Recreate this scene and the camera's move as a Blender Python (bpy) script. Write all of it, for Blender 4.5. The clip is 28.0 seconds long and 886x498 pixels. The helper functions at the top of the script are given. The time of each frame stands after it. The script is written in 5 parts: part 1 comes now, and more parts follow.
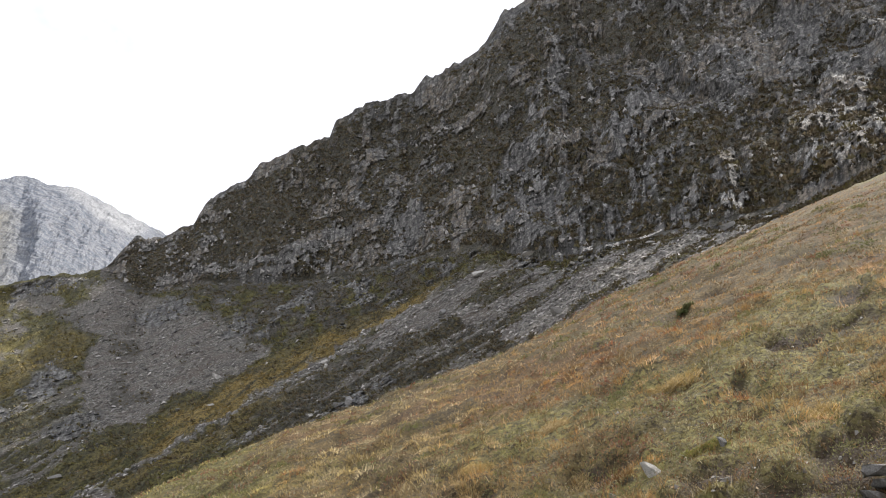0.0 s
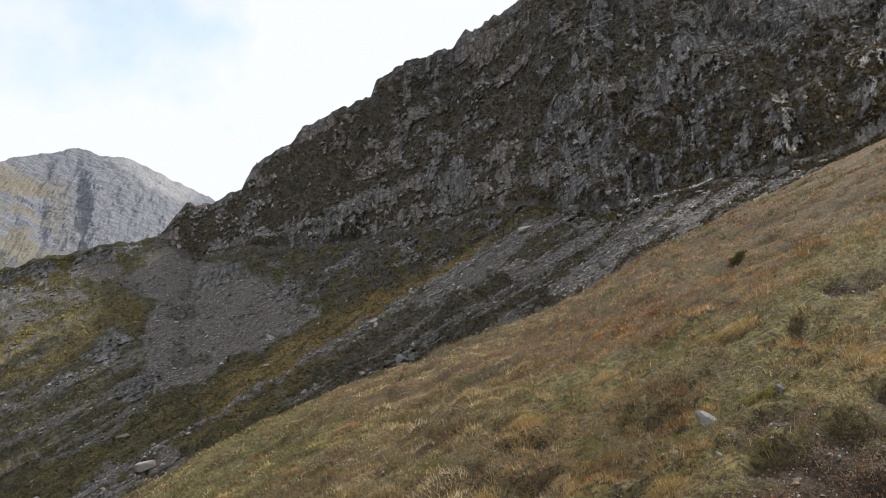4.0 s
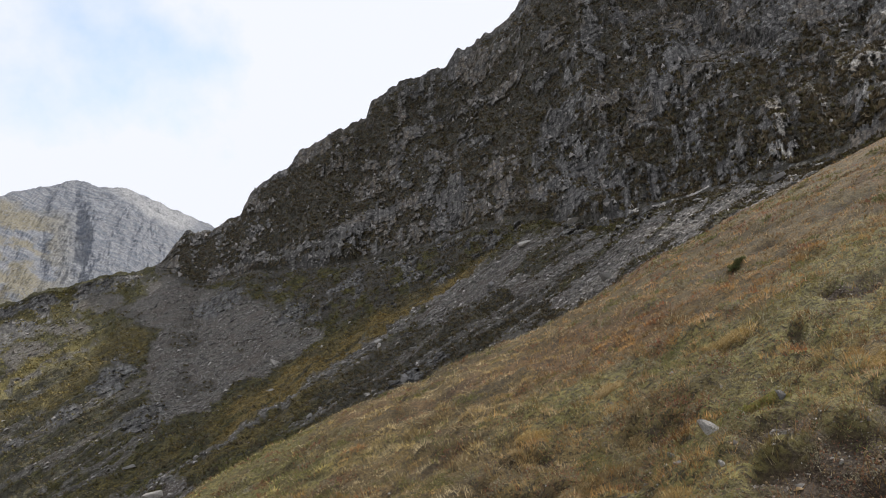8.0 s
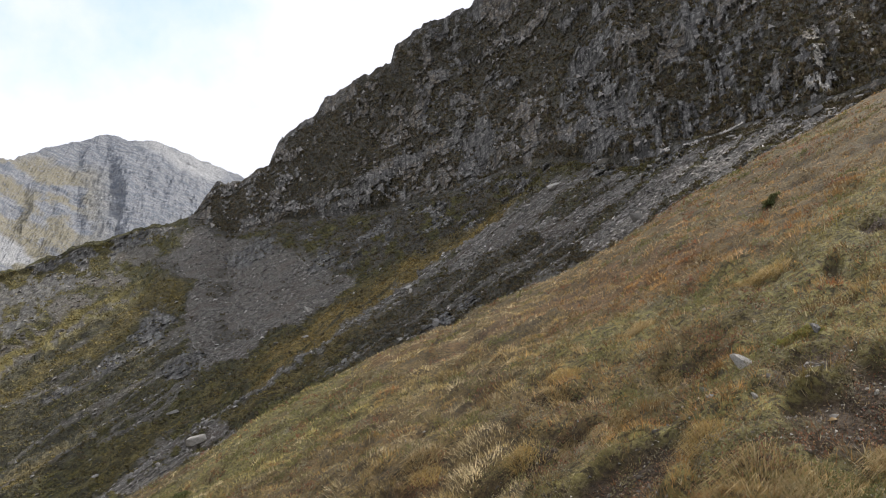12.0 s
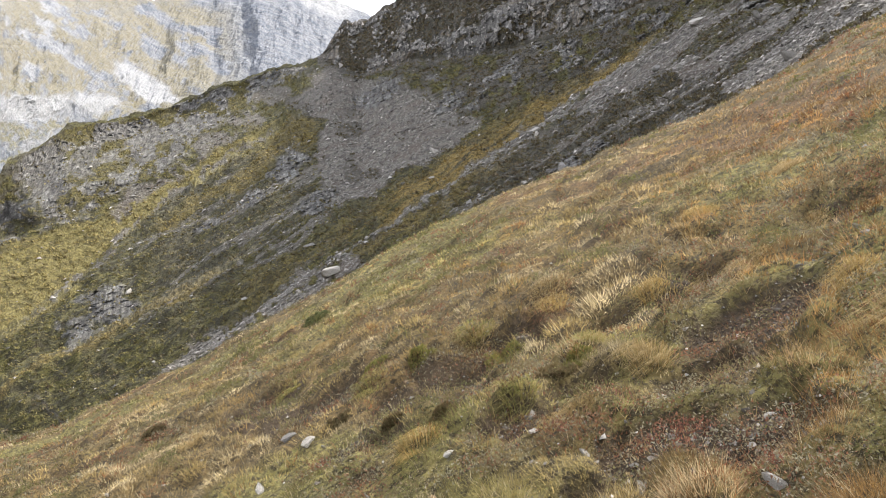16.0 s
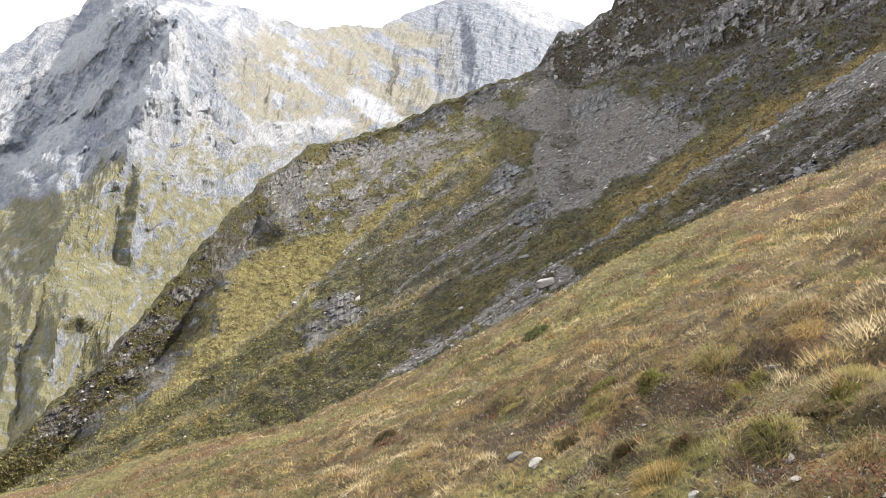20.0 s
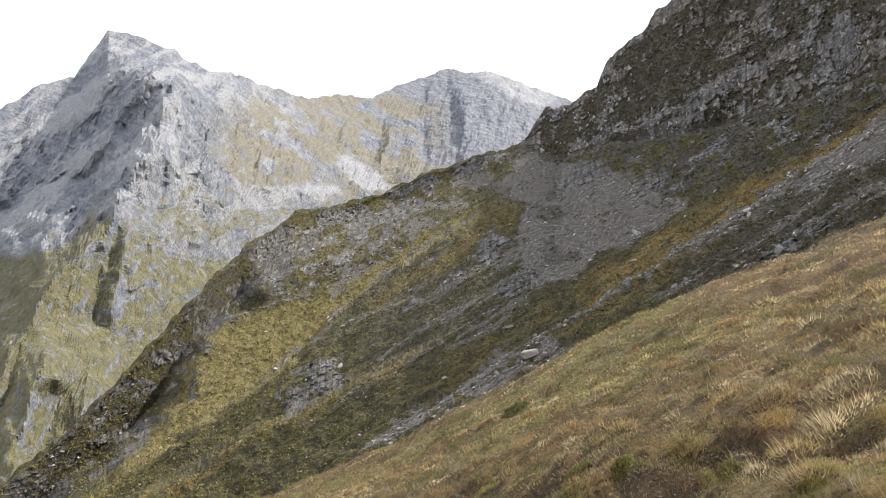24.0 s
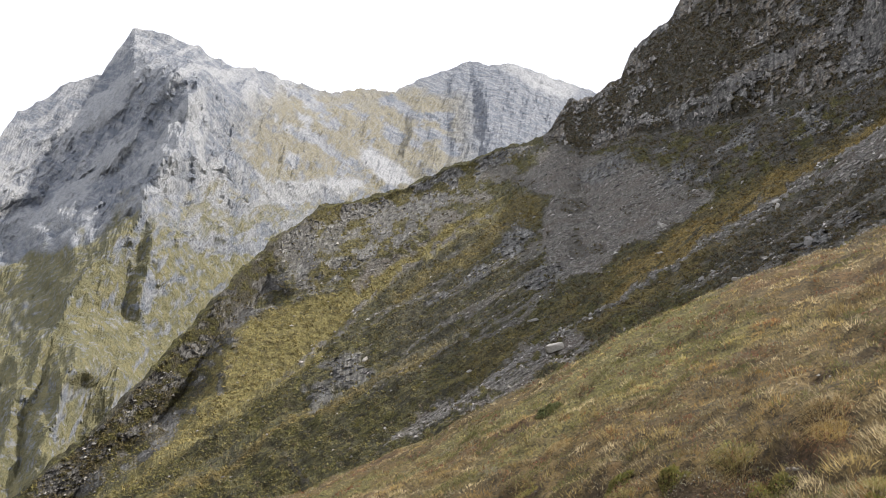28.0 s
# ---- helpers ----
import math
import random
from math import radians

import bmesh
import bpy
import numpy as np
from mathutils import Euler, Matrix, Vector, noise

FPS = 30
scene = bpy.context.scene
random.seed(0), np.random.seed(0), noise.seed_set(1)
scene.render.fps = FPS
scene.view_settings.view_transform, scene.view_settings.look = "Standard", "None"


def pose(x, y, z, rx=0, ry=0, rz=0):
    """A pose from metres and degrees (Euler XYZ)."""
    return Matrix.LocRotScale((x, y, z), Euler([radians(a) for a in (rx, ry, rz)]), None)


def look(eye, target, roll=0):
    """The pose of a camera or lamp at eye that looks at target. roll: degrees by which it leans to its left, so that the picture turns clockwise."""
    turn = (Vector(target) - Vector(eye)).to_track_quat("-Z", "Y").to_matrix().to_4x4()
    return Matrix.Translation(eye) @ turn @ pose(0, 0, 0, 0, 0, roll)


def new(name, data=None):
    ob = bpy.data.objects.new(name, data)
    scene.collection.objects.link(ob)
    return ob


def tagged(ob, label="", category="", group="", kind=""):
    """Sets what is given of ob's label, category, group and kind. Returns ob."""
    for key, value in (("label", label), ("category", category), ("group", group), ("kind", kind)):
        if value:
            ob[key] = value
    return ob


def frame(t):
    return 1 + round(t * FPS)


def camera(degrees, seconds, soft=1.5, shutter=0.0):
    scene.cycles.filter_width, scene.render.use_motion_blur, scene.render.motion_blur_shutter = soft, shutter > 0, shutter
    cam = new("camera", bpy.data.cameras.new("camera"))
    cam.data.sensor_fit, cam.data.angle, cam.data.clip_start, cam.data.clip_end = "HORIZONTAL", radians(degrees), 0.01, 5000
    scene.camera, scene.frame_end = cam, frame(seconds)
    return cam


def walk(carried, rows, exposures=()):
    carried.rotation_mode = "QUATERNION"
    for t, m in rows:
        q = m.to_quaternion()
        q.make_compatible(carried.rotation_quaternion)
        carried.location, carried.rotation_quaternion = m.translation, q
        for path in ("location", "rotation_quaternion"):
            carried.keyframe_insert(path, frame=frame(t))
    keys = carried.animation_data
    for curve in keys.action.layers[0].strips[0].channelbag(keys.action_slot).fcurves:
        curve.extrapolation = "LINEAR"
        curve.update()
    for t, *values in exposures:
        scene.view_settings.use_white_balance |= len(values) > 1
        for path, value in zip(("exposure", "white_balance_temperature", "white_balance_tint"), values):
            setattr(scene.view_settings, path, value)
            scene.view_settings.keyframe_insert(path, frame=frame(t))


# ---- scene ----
# ---- camera and its walk ----
cam = camera(61.94, 28.0, soft=1.0)
EYE = 1.55
walk(cam, [
    (0, pose(0.000, 0.000, 1.550, 104.86, -2.13, -17.28)),
    (0.5, pose(-0.008, -0.011, 1.550, 104.81, -1.47, -16.90)),
    (1, pose(0.005, 0.000, 1.559, 104.71, -1.15, -17.01)),
    (1.5, pose(0.009, 0.019, 1.554, 104.71, -1.03, -17.32)),
    (2, pose(-0.002, 0.020, 1.542, 104.10, -1.23, -17.51)),
    (2.5, pose(-0.017, 0.011, 1.543, 103.24, -1.57, -17.31)),
    (3, pose(-0.016, 0.030, 1.537, 102.24, -1.71, -15.26)),
    (3.5, pose(-0.001, 0.040, 1.532, 101.36, -1.34, -13.74)),
    (5.5, pose(0.016, 0.019, 1.548, 102.75, -0.88, -13.20)),
    (6, pose(0.049, 0.036, 1.540, 103.22, -0.56, -13.45)),
    (6.5, pose(0.022, -0.017, 1.536, 103.30, -0.25, -13.57)),
    (7, pose(0.034, 0.001, 1.539, 103.32, 0.20, -13.48)),
    (7.5, pose(0.026, -0.000, 1.535, 103.14, 0.39, -13.34)),
    (8, pose(0.028, 0.008, 1.536, 102.83, 0.98, -12.93)),
    (8.5, pose(0.020, 0.002, 1.530, 102.45, 1.07, -12.59)),
    (9, pose(0.019, 0.005, 1.521, 101.50, 1.15, -12.35)),
    (9.5, pose(0.015, 0.013, 1.513, 100.02, 1.21, -11.94)),
    (10, pose(0.026, 0.014, 1.508, 98.90, 1.31, -11.48)),
    (10.5, pose(0.023, 0.011, 1.507, 98.23, 1.45, -11.12)),
    (11, pose(0.028, 0.014, 1.511, 98.16, 1.72, -10.78)),
    (11.5, pose(0.027, 0.008, 1.510, 98.31, 1.83, -10.59)),
    (13.5, pose(0.027, 0.032, 1.516, 99.54, 1.80, -9.50)),
    (14, pose(-0.008, 0.017, 1.504, 99.55, 1.52, -8.60)),
    (14.5, pose(-0.031, 0.020, 1.499, 99.04, 0.86, -6.80)),
    (15, pose(-0.049, 0.053, 1.474, 97.94, 0.76, -4.60)),
    (15.5, pose(0.024, 0.048, 1.437, 90.15, 0.10, -2.71)),
    (16, pose(-0.017, 0.050, 1.413, 86.68, 0.10, -0.94)),
    (16.5, pose(-0.058, 0.036, 1.412, 84.41, 0.01, 2.37)),
    (17, pose(-0.033, 0.067, 1.434, 85.77, -0.06, 8.07)),
    (17.5, pose(-0.065, 0.057, 1.453, 86.02, 0.29, 12.58)),
    (18, pose(-0.110, 0.011, 1.450, 87.47, 0.40, 13.17)),
    (18.5, pose(-0.143, -0.005, 1.445, 87.80, -0.01, 12.65)),
    (19, pose(-0.163, -0.003, 1.445, 87.93, -0.19, 13.47)),
    (19.5, pose(-0.154, 0.050, 1.430, 87.80, 0.21, 14.51)),
    (20, pose(-0.115, 0.124, 1.452, 87.67, 0.66, 15.54)),
    (20.5, pose(-0.083, 0.127, 1.498, 87.55, 0.08, 16.84)),
    (21, pose(-0.066, 0.070, 1.529, 88.61, -0.68, 15.61)),
    (21.5, pose(-0.053, 0.061, 1.538, 89.62, -1.02, 15.00)),
    (22, pose(-0.049, 0.063, 1.542, 90.65, -1.10, 14.32)),
    (22.5, pose(-0.041, 0.068, 1.542, 91.51, -1.08, 13.69)),
    (24.5, pose(-0.052, 0.065, 1.538, 93.16, -0.51, 14.76)),
    (25, pose(-0.080, 0.067, 1.546, 93.26, -0.77, 15.27)),
    (25.5, pose(-0.109, 0.069, 1.569, 93.41, -1.00, 15.60)),
    (26, pose(-0.137, 0.071, 1.580, 93.51, -1.11, 15.92)),
    (26.5, pose(-0.133, 0.071, 1.606, 93.36, -1.08, 16.07)),
    (27, pose(-0.149, 0.072, 1.617, 93.04, -0.88, 16.07)),
    (27.5, pose(-0.184, 0.075, 1.637, 92.76, -0.69, 16.15)),
    (28, pose(-0.170, 0.073, 1.642, 92.41, -0.40, 16.25)),
], exposures=[(0.0, 0.5), (1.0, -0.05), (3.0, 0.0), (8.0, -0.08), (11.0, 0.05), (15.0, 0.15), (15.6, 0.8), (16.0, 0.95), (17.0, 1.22), (20.0, 1.05), (22.0, 0.95), (25.0, 0.47), (28.0, 0.45)])

# ---- sky and sun ----
SUN_BEARING, SUN_RISE = 60.0, 48.0
world = bpy.data.worlds.new("world")
scene.world = world
world.use_nodes = True
wn, wl = world.node_tree.nodes, world.node_tree.links
wn.clear()
w_out = wn.new("ShaderNodeOutputWorld")
w_bg = wn.new("ShaderNodeBackground")
w_sky = wn.new("ShaderNodeTexSky")
w_sky.sky_type, w_sky.sun_disc = "NISHITA", False
w_sky.sun_elevation, w_sky.sun_rotation = radians(SUN_RISE), radians(SUN_BEARING)
w_sky.altitude = 2200
w_geo = wn.new("ShaderNodeTexCoord")
w_noise = wn.new("ShaderNodeTexNoise")
w_noise.inputs["Scale"].default_value = 2.6
w_noise.inputs["Detail"].default_value = 7.0
w_noise.inputs["Roughness"].default_value = 0.55
w_ramp = wn.new("ShaderNodeValToRGB")
w_ramp.color_ramp.elements[0].position, w_ramp.color_ramp.elements[1].position = 0.22, 0.36
w_ramp.color_ramp.elements[0].color = (0.5, 0.5, 0.5, 1)
w_mix = wn.new("ShaderNodeMixRGB")
w_mix.inputs[2].default_value = (9.7, 10.0, 10.8, 1)
wl.new(w_geo.outputs["Generated"], w_noise.inputs["Vector"])
w_dot = wn.new("ShaderNodeVectorMath")
w_dot.operation = "DOT_PRODUCT"
w_dot.inputs[1].default_value = (-0.26, 0.84, 0.475)
w_gap = wn.new("ShaderNodeMapRange")
w_gap.inputs["From Min"].default_value, w_gap.inputs["From Max"].default_value = 0.955, 0.992
w_gap.inputs["To Min"].default_value, w_gap.inputs["To Max"].default_value = 0.0, 0.24
w_less = wn.new("ShaderNodeMath")
w_less.operation = "SUBTRACT"
wl.new(w_geo.outputs["Generated"], w_dot.inputs[0])
wl.new(w_dot.outputs["Value"], w_gap.inputs["Value"])
wl.new(w_noise.outputs["Fac"], w_less.inputs[0])
wl.new(w_gap.outputs[0], w_less.inputs[1])
wl.new(w_less.outputs[0], w_ramp.inputs["Fac"])
wl.new(w_ramp.outputs["Color"], w_mix.inputs["Fac"])
w_lift = wn.new("ShaderNodeMixRGB")
w_lift.blend_type = "MULTIPLY"
w_lift.inputs[0].default_value = 1.0
w_lift.inputs[2].default_value = (3.1, 3.4, 3.0, 1)
wl.new(w_sky.outputs["Color"], w_lift.inputs[1])
wl.new(w_lift.outputs["Color"], w_mix.inputs[1])
wl.new(w_mix.outputs["Color"], w_bg.inputs["Color"])
w_bg.inputs["Strength"].default_value = 0.10
wl.new(w_bg.outputs["Background"], w_out.inputs["Surface"])

sun = new("sun", bpy.data.lights.new("sun", "SUN"))
sun.data.energy, sun.data.angle, sun.data.color = 5.0, radians(0.6), (1.0, 0.94, 0.85)
b, r = radians(SUN_BEARING), radians(SUN_RISE)
sun.matrix_world = look((0, 0, 0), (-math.sin(b) * math.cos(r), -math.cos(b) * math.cos(r), -math.sin(r)))


# ---- noise on arrays ----
def hashed(ix, iy, iz, seed):
    h = (ix * 374761393 + iy * 668265263 + iz * 2147483647 + seed * 1274126177) & 0xFFFFFFFF
    h = ((h ^ (h >> 13)) * 1274126177) & 0xFFFFFFFF
    h = ((h ^ (h >> 16)) * 2246822519) & 0xFFFFFFFF
    return ((h ^ (h >> 15)) & 0xFFFFFF) / float(0xFFFFFF)


def vnoise(x, y, z, seed=0):
    """Smooth noise, -1 to 1."""
    x, y, z = np.broadcast_arrays(np.asarray(x, float), y, z)
    fx, fy, fz = np.floor(x), np.floor(y), np.floor(z)
    ix, iy, iz = fx.astype(np.int64), fy.astype(np.int64), fz.astype(np.int64)
    u, v, w = x - fx, y - fy, z - fz
    u, v, w = u * u * u * (u * (u * 6 - 15) + 10), v * v * v * (v * (v * 6 - 15) + 10), w * w * w * (w * (w * 6 - 15) + 10)
    total = 0
    for a in (0, 1):
        for b_ in (0, 1):
            for c in (0, 1):
                total = total + hashed(ix + a, iy + b_, iz + c, seed) * (u if a else 1 - u) * (v if b_ else 1 - v) * (w if c else 1 - w)
    return total * 2 - 1


def fbm(x, y, z, octaves=5, gain=0.5, seed=0):
    total, amp, f = 0, 1.0, 1.0
    for k in range(octaves):
        total = total + amp * vnoise(x * f + 17.3 * k, y * f - 9.1 * k, z * f + 4.7 * k, seed + k)
        amp, f = amp * gain, f * 2.03
    return total


def ridged(x, y, z, octaves=5, gain=0.5, seed=0):
    total, amp, f = 0, 1.0, 1.0
    for k in range(octaves):
        total = total + amp * (1 - 2 * np.abs(vnoise(x * f + 7.7 * k, y * f + 3.1 * k, z * f - 5.9 * k, seed + k)))
        amp, f = amp * gain, f * 2.07
    return total


def cells(x, y, z, seed=0, jitter=0.9):
    """Cell noise: the distance to the nearest and to the second point, and a random number per cell."""
    ix, iy, iz = (np.floor(a).astype(np.int64) for a in (x, y, z))
    d1, d2, pick = np.full(x.shape, 9.0), np.full(x.shape, 9.0), np.zeros(x.shape)
    for a in (-1, 0, 1):
        for b_ in (-1, 0, 1):
            for c in (-1, 0, 1):
                cx, cy, cz = ix + a, iy + b_, iz + c
                px = cx + 0.5 + jitter * (hashed(cx, cy, cz, seed) - 0.5)
                py = cy + 0.5 + jitter * (hashed(cx, cy, cz, seed + 1) - 0.5)
                pz = cz + 0.5 + jitter * (hashed(cx, cy, cz, seed + 2) - 0.5)
                d = np.sqrt((px - x) ** 2 + (py - y) ** 2 + (pz - z) ** 2)
                near = d < d1
                d2 = np.where(near, d1, np.minimum(d2, d))
                pick = np.where(near, hashed(cx, cy, cz, seed + 3), pick)
                d1 = np.where(near, d, d1)
    return d1, d2, pick


def step(lo, hi, x):
    t = np.clip((x - lo) / (hi - lo), 0, 1)
    return t * t * (3 - 2 * t)


def smooth_line(at, table, column=1):
    """A value along a line of stations, rounded at the stations."""
    t = np.array(table, float)
    t = t[np.argsort(t[:, 0])]
    return np.interp(at, t[:, 0], t[:, column])


# ---- meshes ----
def sheet(name, x, y, z, covers=None, material=None, smooth=True):
    """A grid of points as one mesh; covers: named colour layers, one row of four numbers for each point."""
    rows, cols = x.shape
    me = bpy.data.meshes.new(name)
    co = np.stack([x, y, z], -1).reshape(-1, 3).astype(np.float32)
    i = np.arange(rows * cols).reshape(rows, cols)
    quads = np.stack([i[:-1, :-1], i[:-1, 1:], i[1:, 1:], i[1:, :-1]], -1).reshape(-1)
    n = len(quads) // 4
    me.vertices.add(len(co))
    me.vertices.foreach_set("co", co.ravel())
    me.loops.add(len(quads))
    me.loops.foreach_set("vertex_index", quads.astype(np.int32))
    me.polygons.add(n)
    me.polygons.foreach_set("loop_start", np.arange(0, 4 * n, 4, dtype=np.int32))
    me.polygons.foreach_set("use_smooth", np.full(n, smooth))
    me.update(calc_edges=True)
    for key, value in (covers or {}).items():
        layer = me.color_attributes.new(key, "FLOAT_COLOR", "POINT")
        layer.data.foreach_set("color", np.asarray(value, np.float32).reshape(-1))
    if material:
        me.materials.append(material)
    return new(name, me)


def polar(bearing, rise, reach):
    """World places from bearing and rise in degrees and the level distance from the stand."""
    a, e = np.radians(bearing), np.radians(rise)
    return reach * np.sin(a), reach * np.cos(a), EYE + reach * np.tan(e)


# ---- materials ----
class Mat:
    def __init__(self, name, rough=0.9):
        self.m = bpy.data.materials.new(name)
        self.m.use_nodes = True
        self.n, self.l = self.m.node_tree.nodes, self.m.node_tree.links
        self.n.clear()
        self.out = self.n.new("ShaderNodeOutputMaterial")
        self.b = self.n.new("ShaderNodeBsdfPrincipled")
        self.l.new(self.b.outputs[0], self.out.inputs[0])
        self.b.inputs["Roughness"].default_value = rough
        self.b.inputs["Specular IOR Level"].default_value = 0.25
        self.tc = self.n.new("ShaderNodeTexCoord").outputs["Object"]

    def put(self, socket, value):
        if hasattr(value, "node"):
            self.l.new(value, socket)
        elif isinstance(value, (tuple, list)) and len(value) == 3 and len(socket.default_value) == 4:
            socket.default_value = (*value, 1)
        else:
            socket.default_value = value

    def noise(self, scale, detail=4.0, rough=0.6, stretch=None, tilt=0.0):
        n = self.n.new("ShaderNodeTexNoise")
        self.put(n.inputs["Scale"], scale)
        self.put(n.inputs["Detail"], detail)
        self.put(n.inputs["Roughness"], rough)
        v = self.tc
        if stretch:
            turn = self.n.new("ShaderNodeMapping")
            turn.inputs["Rotation"].default_value = (0, radians(tilt), 0)
            self.l.new(v, turn.inputs[0])
            mp = self.n.new("ShaderNodeMapping")
            mp.inputs["Scale"].default_value = stretch
            self.l.new(turn.outputs[0], mp.inputs[0])
            v = mp.outputs[0]
        self.l.new(v, n.inputs["Vector"])
        return n.outputs["Fac"]

    def voronoi(self, scale, feature="F1", out="Distance", stretch=None):
        n = self.n.new("ShaderNodeTexVoronoi")
        n.feature = feature
        self.put(n.inputs["Scale"], scale)
        v = self.tc
        if stretch:
            mp = self.n.new("ShaderNodeMapping")
            mp.inputs["Scale"].default_value = stretch[:3]
            self.l.new(v, mp.inputs[0])
            v = mp.outputs[0]
        self.l.new(v, n.inputs["Vector"])
        return n.outputs[out]

    def cracked(self, scale, stretch):
        """Broken blocks: a tone for each block and the nearness of its edge, on a coordinate that wanders."""
        n = self.n.new("ShaderNodeTexNoise")
        n.inputs["Scale"].default_value, n.inputs["Detail"].default_value = 0.55, 3.0
        self.l.new(self.tc, n.inputs["Vector"])
        shift = self.n.new("ShaderNodeVectorMath")
        shift.operation = "MULTIPLY_ADD"
        shift.inputs[1].default_value = (1.5, 1.5, 1.5)
        self.l.new(n.outputs["Color"], shift.inputs[0])
        self.l.new(self.tc, shift.inputs[2])
        mp = self.n.new("ShaderNodeMapping")
        mp.inputs["Scale"].default_value = stretch
        self.l.new(shift.outputs[0], mp.inputs[0])
        a, e = self.n.new("ShaderNodeTexVoronoi"), self.n.new("ShaderNodeTexVoronoi")
        e.feature = "DISTANCE_TO_EDGE"
        for v in (a, e):
            v.inputs["Scale"].default_value = scale
            self.l.new(mp.outputs[0], v.inputs["Vector"])
        bw = self.n.new("ShaderNodeRGBToBW")
        self.l.new(a.outputs["Color"], bw.inputs[0])
        return self.ramp(bw.outputs[0], (0.25, 0.0), (0.75, 1.0)), e.outputs["Distance"]

    def ramp(self, fac, *stops):
        n = self.n.new("ShaderNodeValToRGB")
        e = n.color_ramp.elements
        while len(e) < len(stops):
            e.new(0.5)
        for el, (p, c) in zip(e, stops):
            el.position = p
            el.color = (c, c, c, 1) if not isinstance(c, tuple) else (*c, 1)
        self.put(n.inputs[0], fac)
        return n.outputs[0]

    def mix(self, fac, a, b_, how="MIX"):
        n = self.n.new("ShaderNodeMixRGB")
        n.blend_type = how
        self.put(n.inputs[0], fac)
        self.put(n.inputs[1], a)
        self.put(n.inputs[2], b_)
        return n.outputs[0]

    def math(self, how, a, b_=0.5):
        n = self.n.new("ShaderNodeMath")
        n.operation = how
        self.put(n.inputs[0], a)
        self.put(n.inputs[1], b_)
        return n.outputs[0]

    def layer(self, name):
        n = self.n.new("ShaderNodeAttribute")
        n.attribute_name = name
        s = self.n.new("ShaderNodeSeparateColor")
        self.l.new(n.outputs["Color"], s.inputs[0])
        return s.outputs

    def random(self):
        return self.n.new("ShaderNodeObjectInfo").outputs["Random"]

    def done(self, color, bump=None, strength=0.5, distance=0.1):
        self.put(self.b.inputs["Base Color"], color)
        if bump is not None:
            n = self.n.new("ShaderNodeBump")
            n.inputs["Strength"].default_value, n.inputs["Distance"].default_value = strength, distance
            self.l.new(bump, n.inputs["Height"])
            self.l.new(n.outputs[0], self.b.inputs["Normal"])
        return self.m


